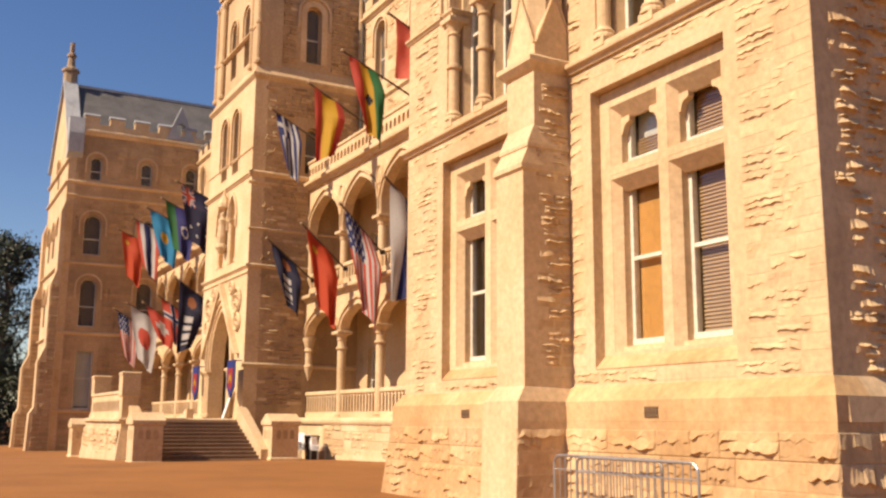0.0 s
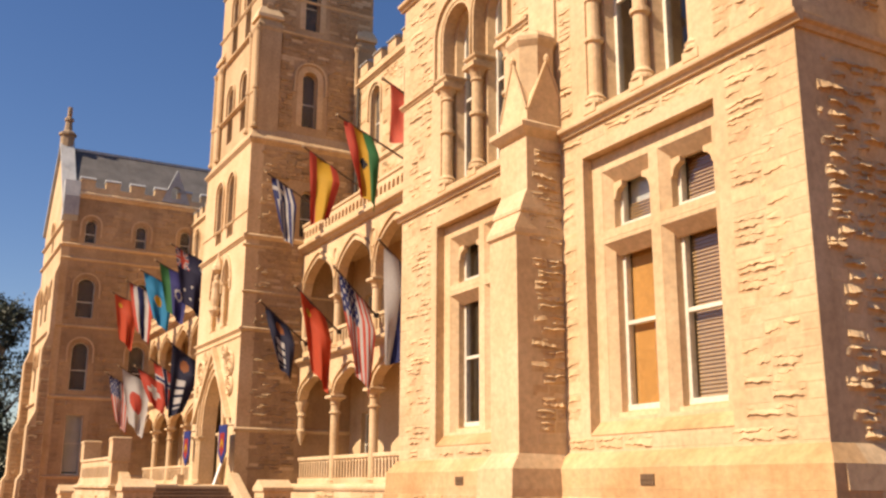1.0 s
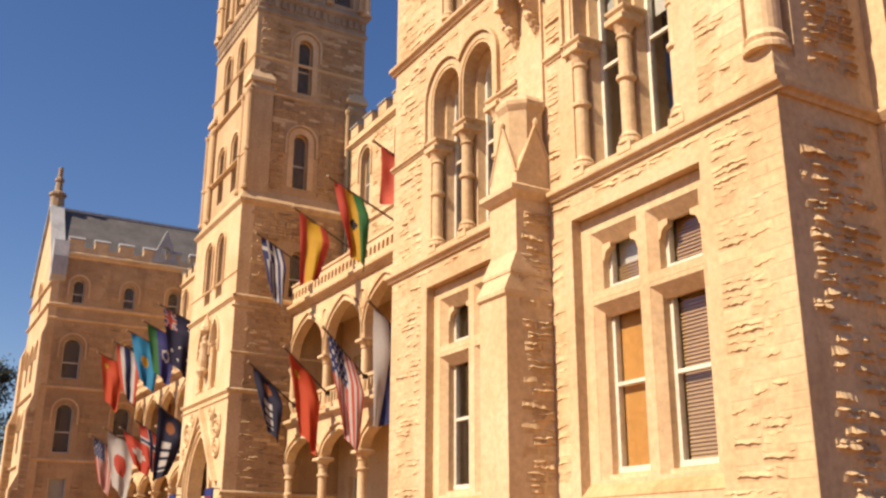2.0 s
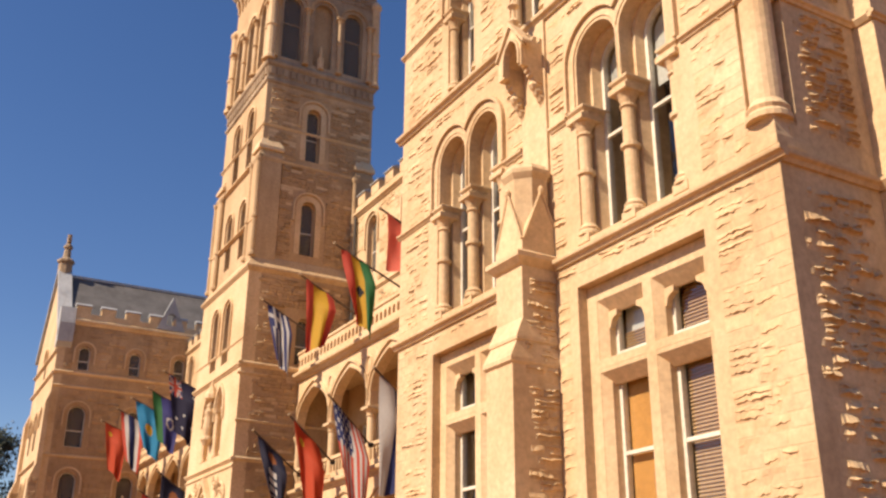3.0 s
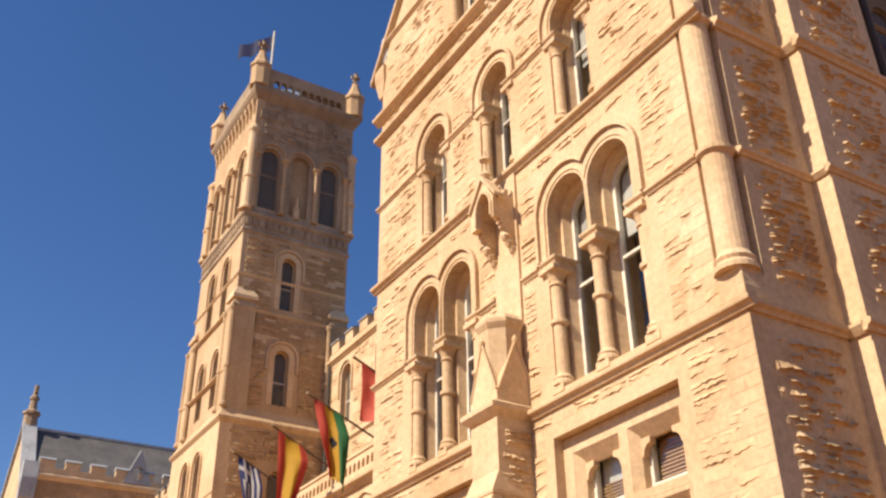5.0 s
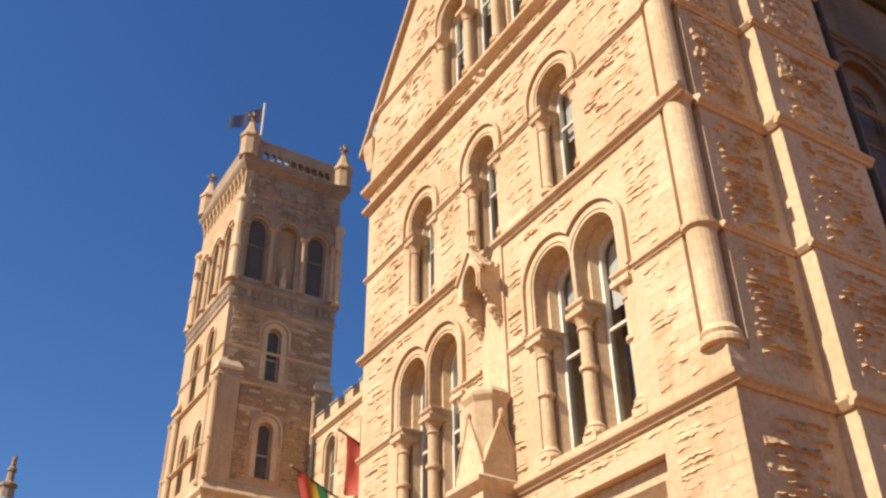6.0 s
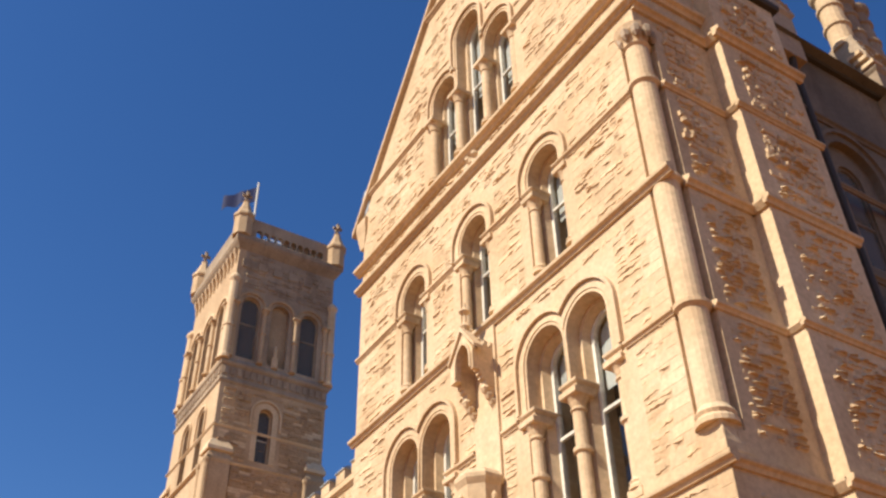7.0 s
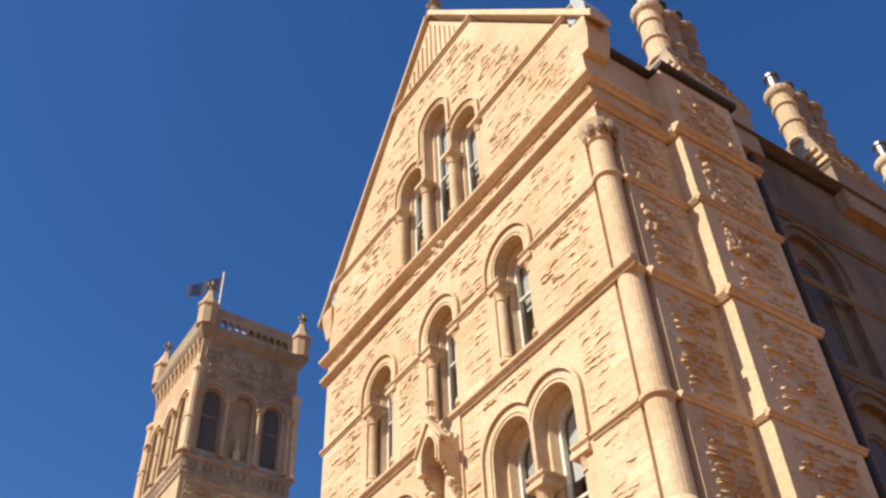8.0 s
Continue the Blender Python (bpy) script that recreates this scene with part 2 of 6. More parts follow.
def sash_window(parent, m, outline_fn, y, rail, blind=None, mat=None):
    """A white timber sash in an arched or square opening; outline_fn(inset) gives its line."""
    o0, o1 = outline_fn(0.0), outline_fn(0.075)
    g = Geo().band(o1, o0, y - 0.05, y + 0.06)
    x0, x1 = o0[0][0], o0[-1][0]
    z0 = o0[0][1]
    g.box(x0, x1, y - 0.06, y + 0.06, z0, z0 + 0.11)
    win = part("window", g, mat or PAINT, parent, m=m)
    part("meeting_rail", Geo().box(x0 + 0.06, x1 - 0.06, y - 0.045, y + 0.03, rail - 0.035, rail + 0.035, 0.008), mat or PAINT, win, m=m)
    lo = [(x0 + 0.07, z0 + 0.1), (x1 - 0.07, z0 + 0.1), (x1 - 0.07, rail - 0.03), (x0 + 0.07, rail - 0.03)]
    part("pane", Geo().slab(lo, [], y - 0.005, y + 0.003), GLASS, win, m=m)
    up = [(x, max(z, rail + 0.03)) for x, z in outline_fn(0.07)]
    part("pane", Geo().slab(up, [], y + 0.018, y + 0.026), GLASS, win, m=m)
    if blind:
        top = max(z for _, z in o0)
        bz = z0 + (top - z0) * blind
        bl = [(x, max(z, bz)) for x, z in outline_fn(0.09)]
        part("blind", Geo().slab(bl, [], y + 0.12, y + 0.13), CURTAIN, win, m=m)
    return win


def small_window(parent, m, c, zb, zs, r, y, mat=None, rail=None):
    o = lambda t: arc_line(c, zb, zs, r - t)
    win = part("window", Geo().band(o(0.07), o(0.0), y - 0.04, y + 0.05).box(c - r, c + r, y - 0.04, y + 0.05, zb, zb + 0.08), mat or STONE, parent, m=m)
    part("pane", Geo().slab([(x, max(z, zb + 0.06)) for x, z in o(0.05)], [], y, y + 0.01), OLD_GLASS, win, m=m)
    part("meeting_rail", Geo().box(c - r + 0.05, c + r - 0.05, y - 0.03, y + 0.0, (rail or (zb + zs) / 2) - 0.035, (rail or (zb + zs) / 2) + 0.035), mat or CURTAIN, win, m=m)
    return win


# ---------- stone facing ----------
def rough_face(w, h, d, r, cell=0.06, jag=0.5, shelf=0.0):
    """A rock-faced stone: a flat margin round one to three broken ledges that wander across it; w by h.
    shelf: the share of stones whose ledges break off upwards."""
    nx = max(5, min(14, int(w / cell) + 2))
    n = 1 if h < 0.16 and r.random() < 0.6 else r.choice((1, 2, 2))
    cols = [0.0, 0.02 / w] + [0.02 / w + (1 - 0.04 / w) * (i + r.uniform(-0.25, 0.25)) / (nx - 3) for i in range(1, nx - 3)] + [1 - 0.02 / w, 1.0]
    heights = [(k + r.uniform(0.25, 0.6)) / n * 0.9 + 0.04 for k in range(n)]
    slopes = [r.uniform(-0.25, 0.25) for _ in range(n)]
    amp = [r.uniform(0.0, 0.9) for _ in range(n)]
    v = []
    for i, a in enumerate(cols):
        edge = i in (0, len(cols) - 1)
        col = [(0.0, 0.012), (0.04, 0.0)]
        for k in range(n):
            amp[k] = min(1.15, max(0.0, amp[k] + r.uniform(-jag, jag)))
            z = min(0.93, max(0.07, heights[k] + slopes[k] * (a - 0.5) + r.uniform(-0.1, 0.1)))
            out = 0.012 if edge else -d * amp[k] * (0.45 if i in (1, len(cols) - 2) else 1.0)
            col.append((z - 0.015, 0.012 if edge else min(0.004, 0.25 * out + d * r.uniform(-0.08, 0.1))))
            col.append((z + 0.03, out))
        col += [(0.97, 0.012 if edge else -0.12 * d * r.random()), (1.0, 0.012)]
        for k in range(1, len(col)):
            col[k] = (max(col[k][0], col[k - 1][0]), col[k][1])
        v += [(w * a, y, h * z) for z, y in col]
    if r.random() < shelf:
        # a squarer stone whose broken front steps in and out along its length
        v, k = [], 0.6
        for i, a in enumerate(cols):
            end = i in (0, len(cols) - 1)
            if r.random() < 0.55:
                k = r.uniform(0.15, 1.1)
            lift = r.uniform(-0.05, 0.05)
            rows = [(0.0, 0.012)] + [(z + lift, -d * k * q * r.uniform(0.8, 1.15)) for z, q in ((0.09, 0.75), (0.34, 1.0), (0.62, 0.95), (0.9, 1.0))] + [(1.0, 0.012)]
            v += [(w * a, 0.012 if end else y, h * z) for z, y in rows]
        n = 1
    m = 2 * n + 4
    f = [(i * m + j, (i + 1) * m + j, (i + 1) * m + j + 1, i * m + j + 1) for i in range(len(cols) - 1) for j in range(m - 1)]
    return v, f


def smooth_face(w, h, d):
    b = 0.012
    v = [(0, 0.012, 0), (w, 0.012, 0), (w, 0.012, h), (0, 0.012, h), (b, -d, b), (w - b, -d, b), (w - b, -d, h - b), (b, -d, h - b)]
    return v, [(4, 5, 6, 7), (0, 1, 5, 4), (1, 2, 6, 5), (2, 3, 7, 6), (3, 0, 4, 7)]


def facing(wall, m, span, z0, z1, row, cuts, near=None, rough=0.6, d=0.05, wide=(0.4, 0.95), edge=(0.0, 0.0), mat_r=None, mat_s=None, seed=1, gap=0.004, jag=0.5, cell=0.06, shelf=0.0):
    """Lays courses of stone on a wall. span(z): left and right end; cuts: (x0, x1, z0, z1) left bare;
    near(x, z): stones that are pieces of their own, up to 300; the rest are joined."""
    r = random.Random(seed)
    mat_r, mat_s = mat_r or ROCK, mat_s or STONE
    lib = {}
    rest = [Geo(), Geo()]
    count = 0
    z = z0
    k = 0
    while z < z1 - row * 0.5:
        hh = row
        a, b = span(z + hh * 0.5)
        holes = sorted((c0, c1) for c0, c1, cz0, cz1 in cuts if cz0 < z + hh - 0.02 and cz1 > z + 0.02)
        free, x = [], a
        for c0, c1 in holes:
            if c0 > x + 0.12:
                free.append((x, min(c0, b)))
            x = max(x, c1)
        if b > x + 0.12:
            free.append((x, b))
        for f0, f1 in free:
            x = f0
            first = True
            while x < f1 - 0.02:
                w = r.uniform(*wide)
                if first and edge[0] and abs(f0 - a) < 0.01:
                    w = edge[0] * (1.0 if k % 2 else 1.6)
                if f1 - x - w < wide[0] * 0.7:
                    w = f1 - x
                if edge[1]:
                    q = b - edge[1] * (1.0 if k % 2 else 1.6)
                    if x < q - 0.15 and x + w > q:
                        w = q - x
                quoin = (edge[0] and abs(x - a) < 0.01) or (edge[1] and x + w > b - edge[1] * (1.0 if k % 2 else 1.6) + 0.01)
                is_rough = (not quoin) and r.random() < rough
                ww, wh = w - 2 * gap, hh - 2 * gap
                dd = d * r.uniform(0.6, 1.3)
                if near and near(x, z) and count < 300:
                    key = (is_rough, round(ww * 5), r.randrange(4))
                    if key not in lib:
                        g = Geo()
                        g.add(*(rough_face(key[1] / 5 or 0.2, wh, d, r, jag=jag, cell=cell) if is_rough else smooth_face(key[1] / 5 or 0.2, wh, 0.004)))
                        lib[key] = g.mesh("stone_block", mat_r if is_rough else mat_s)
                    ob = hang(new("stone_block", lib[key]), wall)
                    ob.matrix_basis = m @ Matrix.Translation((x + gap, 0, z + gap)) @ Matrix.Diagonal((ww / (key[1] / 5 or 0.2), 1, 1, 1))
                    count += 1
                else:
                    v, f = rough_face(ww, wh, dd, r, jag=jag, cell=cell, shelf=shelf) if is_rough else smooth_face(ww, wh, 0.004)
                    rest[0 if is_rough else 1].add([(p[0] + x + gap, p[1], p[2] + z + gap) for p in v], f)
                x += w
                first = False
        z += hh
        k += 1
    for g, mt in zip(rest, (mat_r, mat_s)):
        if g.v:
            tagged(part("stone_facing", g, mt, wall, m=m), kind="stuff")

# ---------- ground ----------
def make_ground():
    g = Geo()
    xs = [-1500, -400, -200, -120, -82, -62, -42, -36, -20, -10, 0, 15, 40, 150, 800]
    ys = [-800, -150, -40, -10, 0, 5, 8, 10, 14, 18, 30, 80, 300, 1500]
    hgt = lambda x: 0.0 if x > -36 else max(-0.8, (x + 36) * 0.02)
    v = [(x, y, hgt(x)) for y in ys for x in xs]
    n = len(xs)
    f = [(j * n + i, j * n + i + 1, (j + 1) * n + i + 1, (j + 1) * n + i) for j in range(len(ys) - 1) for i in range(n - 1)]
    g.add(v, f)
    tagged(new("ground", g.mesh("ground", GROUND)), "bare red-brown gravel forecourt before the building", "ground", kind="structure")


make_ground()

# ---------- the near gabled wing ----------
YF, XS = 10.0, -8.3
MF, MS = FRONT(YF), SIDE(XS)
wing = thing("gabled_wing", (-14.15, 14, 0), "four-storey gabled wing of warm rock-faced sandstone", "building")

PAIRS = [(-12.13, -10.87), (-17.45, -16.1)]
F3 = [-17.05, -14.33, -11.6]
GABLE = [(-15.45, 22.05), (-14.17, 23.6), (-12.85, 22.05)]
SQUARE = [(-13.0, -9.85), (-18.3, -15.15)]

outer, inner = [], []
for a, b in SQUARE:
    outer.append([(a, 2.43), (b, 2.43), (b, 7.2), (a, 7.2)])
for c0, c1 in PAIRS:
    outer.append([(c0 - 0.68, 8.02), (c1 + 0.68, 8.02), (c1 + 0.68, 10.5), (c1 + 0.6, 10.5)] + list(reversed(arc_line(c1, 10.6, 11.62, 0.58)[1:-1]))
                 + [((c0 + c1) / 2 + 0.06, 10.5), ((c0 + c1) / 2 - 0.06, 10.5)] + list(reversed(arc_line(c0, 10.6, 11.62, 0.58)[1:-1])) + [(c0 - 0.6, 10.5), (c0 - 0.68, 10.5)])
for c in F3:
    outer.append([(c - 0.62, 13.5), (c + 0.62, 13.5), (c + 0.62, 15.66), (c + 0.54, 15.66)] + list(reversed(arc_line(c, 15.8, 16.1, 0.53)[1:-1])) + [(c - 0.54, 15.66), (c - 0.62, 15.66)])
for c, zs in GABLE:
    outer.append([(c - 0.6, 19.05), (c + 0.6, 19.05)] + list(reversed(arc_line(c, 19.05, zs, 0.56)[1:-1])))
OUT = [(-20.0, -0.3), (XS, -0.3), (XS, 8.1), (-8.78, 8.32), (-8.78, 17.25), (XS, 17.45), (XS, 20.9), (-14.15, 28.75), (-20.0, 20.9)]
front_wall = part("front_wall", Geo().slab(OUT, outer, 0.0, 0.3), STONE, wing, "dressed sandstone front with rock-faced blocks", MF)

for a, b in SQUARE:
    inner.append([(a + 0.07, 2.8), (b - 0.07, 2.8), (b - 0.07, 7.1), (a + 0.07, 7.1)])
for c0, c1 in PAIRS:
    inner += [list(reversed(arc_line(c, 8.1, 11.62, 0.5))) for c in (c0, c1)]
inner += [list(reversed(arc_line(c, 13.55, 16.1, 0.45))) for c in F3]
inner += [list(reversed(arc_line(c, 19.1, zs, 0.48))) for c, zs in GABLE]
part("inner_wall", Geo().slab([(-20.0, 0), (-8.9, 0), (-8.9, 20.9), (-14.15, 28.2), (-20.0, 20.9)], inner, 0.302, 0.92), STONE, wing, m=MF)

# big square windows: stone frame with mullion and transom, four lights with shouldered heads
def square_window(a, b, blinds):
    c = (a + b) / 2
    y0, y1 = 0.2, 0.6
    g = Geo()
    spans = ((a + 0.27, c - 0.115), (c + 0.115, b - 0.27))
    sq = [[(x0, z0), (x1, z0), (x1, z1), (x0, z1)] for x0, x1 in spans for z0, z1 in ((2.72, 5.62), (5.84, 6.9))]
    g.slab([(a + 0.003, 2.5), (b - 0.003, 2.5), (b - 0.003, 7.19), (a + 0.003, 7.19)], sq, y0, y1)
    part("stone_window_frame", g, STONE, wing, "moulded stone frame with mullion and transom", MF)
    # shouldered heads set deeper
    for x0, x1 in spans:
        for s, xe in ((1, x0), (-1, x1)):
            g = Geo().slab([(xe + s * 0.128, 6.7), (xe + s * 0.128, 6.4), (xe + s * 0.16, 6.41)] + [(xe + s * (0.34 - 0.16 * math.cos(q)), 6.46 + 0.14 * math.sin(q)) for q in (0.15, 0.45, 0.8, 1.1, 1.4)] + [(xe + s * 0.34, 6.62), (xe + s * 0.34, 6.7)], [], 0.34, 0.46)
            part("shoulder_bracket", g, STONE, wing, m=MF)
    # splayed edges that narrow each light towards its sash
    for x0, x1 in spans:
        for s, xe in ((1, x0), (-1, x1)):
            for z0, z1 in ((2.5, 5.62), (5.84, 6.9)):
                part("splayed_jamb", Geo().loft([[(xe - s * 0.004, y0 + 0.012, z), (xe + s * 0.012, y0 + 0.012, z), (xe + s * 0.13, y0 + 0.14, z), (xe + s * 0.13, y1, z), (xe - s * 0.004, y1, z)] for z in (z0, z1)]), STONE, wing, m=MF)
        for zt, dz in ((5.62, 0.2), (6.9, 0.22)):
            part("sloped_head", Geo().along_x(x0 + 0.002, x1 - 0.002, [(y0 + 0.012, zt + 0.01), (y0 + 0.012, zt - 0.012), (0.4, zt - dz), (y1 - 0.14, zt - dz), (y1 - 0.14, zt + 0.01)]), STONE, wing, m=MF)
    # one broad sloping sill
    g = Geo().along_x(a + 0.004, b - 0.004, [(0.06, 2.434), (0.0, 2.434), (-0.008, 2.445), (0.2, 2.66), (0.5, 2.86), (0.72, 2.9), (0.72, 2.434)])
    part("window_sill", g, PLINTH, wing, "broad ochre-stained sloping sill", MF)
    for x0, x1 in spans:
        g = Geo().along_x(x0 - 0.02, x1 + 0.02, [(0.196, 5.7), (0.196, 5.72), (0.56, 5.9), (0.56, 5.7)])
        part("transom_sill", g, STONE, wing, m=MF)
    for k, (x0, x1) in enumerate(spans):
        x0, x1 = x0 + 0.126, x1 - 0.126
        fn = lambda t, x0=x0, x1=x1: [(x0 + t, 2.82), (x0 + t, 5.63 - t), (x1 - t, 5.63 - t), (x1 - t, 2.82)]
        win = sash_window(wing, MF, fn, 0.53, 4.27)
        fn2 = lambda t, x0=x0, x1=x1: [(x0 + t, 5.86), (x0 + t, 6.9 - t), (x1 - t, 6.9 - t), (x1 - t, 5.86)]
        g = Geo().band(fn2(0.075), fn2(0), 0.48, 0.59)
        g.box(x0, x1, 0.47, 0.59, 5.86, 5.99)
        w2 = part("window", g, PAINT, wing, m=MF)
        part("pane", Geo().box(x0 + 0.06, x1 - 0.06, 0.53, 0.536, 5.97, 6.84), GLASS, w2, m=MF)
        if blinds[k] == "slats":
            g = Geo()
            z = 2.95
            while z < 6.8:
                if not 5.55 < z < 5.95:
                    g.loft([[(x, 0.62, z), (x, 0.645, z + 0.042), (x, 0.649, z + 0.04), (x, 0.624, z - 0.002)] for x in (x0 + 0.075, x1 - 0.07)])
                z += 0.06
            part("blind", g, SLATS, win, "brown wooden venetian blind", MF)
            part("screen", Geo().box(x0 + 0.075, x1 - 0.07, 0.66, 0.67, 2.9, 6.86), BLIND, win, "brown cloth screen behind the slats", MF)
        elif blinds[k] == "plain":
            part("blind", Geo().box(x0 + 0.075, x1 - 0.07, 0.62, 0.635, 2.95, 5.55), BLIND, win, "orange-brown roller blind", MF)
            g = Geo()
            z = 5.98
            while z < 6.34:
                g.box(x0 + 0.075, x1 - 0.07, 0.62, 0.65, z, z + 0.02)
                z += 0.055
            part("blind", g, SLATS, win, "brown wooden venetian blind", MF)
            part("screen", Geo().box(x0 + 0.075, x1 - 0.07, 0.66, 0.67, 5.9, 6.86), CURTAIN, win, "grey cloth screen", MF)


square_window(*SQUARE[0], ("plain", "slats"))
square_window(*SQUARE[1], ("none", "none"))


def trim_line(c, zb, zs, r, lo, hi, n=16):
    """Like arc_line, but ends where it meets the upright lines x = lo and x = hi."""
    a0 = math.pi if c - r >= lo else math.acos((lo - c) / r)
    a1 = 0.0 if c + r <= hi else math.acos((hi - c) / r)
    pts = [(c + r * math.cos(a0 + (a1 - a0) * i / n), zs + r * math.sin(a0 + (a1 - a0) * i / n)) for i in range(n + 1)]
    left = (c - r, zb) if c - r >= lo else pts[0]
    right = (c + r, zb) if c + r <= hi else pts[-1]
    return [left] + pts + [right]


def arch_trim(c, zb, zs, r, rh, lo=-99.0, hi=99.0):
    """Archivolt roll and hood mould of one arched opening."""
    ln = lambda q: trim_line(c, zb, zs, q, lo, hi)
    part("archivolt", Geo().band(ln(r + 0.004), ln(r + 0.055), -0.012, 0.1), STONE, wing, m=MF)
    part("archivolt", Geo().band(ln(r + 0.075), ln(rh - 0.085), -0.03, 0.02), STONE, wing, m=MF)
    part("hood_mould", Geo().band(ln(rh - 0.075), ln(rh), -0.1, 0.02), STONE, wing, m=MF)


def splay(c, zb, zs, r0, r1, y0, y1):
    """A splayed stone jamb and soffit inside an arched opening."""
    n = len(arc_line(c, zb, zs, r0))
    lines = [(arc_line(c, zb, zs, r0), y0), (arc_line(c, zb, zs, r1), y1), (arc_line(c, zb, zs, r0 - 0.004), y1)]
    p = [(x, y, z) for ln, y in lines for x, z in ln]
    fs = [(k * n + i, k * n + i + 1, ((k + 1) % 3) * n + i + 1, ((k + 1) % 3) * n + i) for i in range(n - 1) for k in range(3)]
    part("splayed_jamb", Geo().add(p, fs + [(0, n, 2 * n), (n - 1, 3 * n - 1, 2 * n - 1)]), STONE, wing, m=MF)


def impost(x, w, z0, z1):
    """A moulded abacus that runs from the shaft back along the jamb."""
    rows = [(0.72, -0.0, z0), (0.8, -0.02, z0 + 0.03), (0.8, -0.02, z0 + 0.06), (0.96, -0.06, z0 + 0.1), (1.0, -0.07, z0 + 0.115), (1.0, -0.07, z1 - 0.015), (0.95, -0.055, z1)]
    part("impost_block", Geo().loft([[(x - w * k, y, z), (x + w * k, y, z), (x + w * k, 0.58, z), (x - w * k, 0.58, z)] for k, y, z in rows]), STONE, wing, m=MF)


# second storey: paired round arches on three shafts
for c0, c1 in PAIRS:
    mid = (c0 + c1) / 2
    for c in (c0, c1):
        arch_trim(c, 10.66, 11.62, 0.58, 0.9, mid if c > mid else -99.0, mid if c < mid else 99.0)
        splay(c, 8.1, 11.62, 0.497, 0.43, 0.31, 0.6)
        sash_window(wing, MF, lambda t, c=c: arc_line(c, 8.12, 11.62, 0.45 - t), 0.53, 10.1, blind=0.62 if c == c1 else 0.74)
    for x in (c0 - 0.62, mid, c1 + 0.62):
        colonnette(wing, MF, x, 0.14, 8.12, 10.5, 0.125, 9.36)
        impost(x, 0.25, 10.5, 10.67)
        part("plinth_block", Geo().box(x - 0.17, x + 0.17, -0.02, 0.29, 7.95, 8.13, 0.015), STONE, wing, m=MF)
    part("window_sill", Geo().along_x(c0 - 0.67, c1 + 0.67, [(-0.02, 7.8), (-0.02, 7.9), (0.5, 8.16), (0.95, 8.2), (0.95, 7.8)]), STONE, wing, m=MF)

# third storey: three single arches
for c in F3:
    arch_trim(c, 15.8, 16.1, 0.53, 0.86)
    splay(c, 13.55, 16.1, 0.447, 0.39, 0.31, 0.58)
    sash_window(wing, MF, lambda t, c=c: arc_line(c, 13.56, 16.1, 0.41 - t), 0.5, 15.3, blind=0.5 if c > -12 else 0.6)
    for x in (c - 0.56, c + 0.56):
        colonnette(wing, MF, x, 0.14, 13.6, 15.66, 0.11, None)
        impost(x, 0.21, 15.66, 15.82)
    part("window_sill", Geo().along_x(c - 0.61, c + 0.61, [(-0.02, 13.4), (-0.02, 13.46), (0.5, 13.62), (0.95, 13.66), (0.95, 13.4)]), STONE, wing, m=MF)

# gable: three stepped lights
for c, zs in GABLE:
    arch_trim(c, 22.45 if zs > 23 else 21.55, zs, 0.56, 0.8, -13.5 if c > -13 else -99.0, -14.82 if c < -15 else 99.0)
    splay(c, 19.1, zs, 0.477, 0.43, 0.31, 0.52)
    sash_window(wing, MF, lambda t, c=c, zs=zs: arc_line(c, 19.12, zs, 0.44 - t), 0.44, 20.9 if zs < 23 else 21.6, blind=0.45)
for x in (-16.08, -14.8, -13.52, -12.24):
    colonnette(wing, MF, x, 0.08, 19.15, 21.5, 0.125, None)
moulding(wing, MF, -20.05, -16.25, 21.66, 0.16, 0.1)
moulding(wing, MF, -12.1, -8.25, 21.66, 0.16, 0.1)
moulding(wing, MF, -16.3, -12.0, 26.28, 0.2, 0.12)
g = Geo()
for i in range(13):
    x = -15.65 + i * 0.25
    top = 28.45 - abs(x + 14.15) * 1.342
    if top > 26.6:
        g.box(x - 0.05, x + 0.05, -0.06, 0.02, 26.3, top)
part("gable_ribs", g, STONE, wing, m=MF)

# string courses and cornice
for x0, x1, zt, h, p in ((-20.15, -14.6, 7.93, 0.24, 0.15), (-13.55, -8.15, 7.93, 0.24, 0.15), (-20.15, -8.15, 13.42, 0.24, 0.15),
                         (-20.15, -8.12, 18.2, 0.26, 0.18), (-20.2, -8.1, 18.92, 0.28, 0.22)):
    moulding(wing, MF, x0, x1, zt, h, p)
for x0, x1 in ((-20.08, -18.35), (-15.2, -14.55), (-13.6, -13.05), (-9.95, -8.75)):
    moulding(wing, MF, x0, x1, 10.67, 0.16, 0.09)
for x0, x1 in ((-20.08, -17.85), (-16.3, -15.15), (-13.55, -12.4), (-10.8, -8.75)):
    moulding(wing, MF, x0, x1, 15.82, 0.15, 0.09)

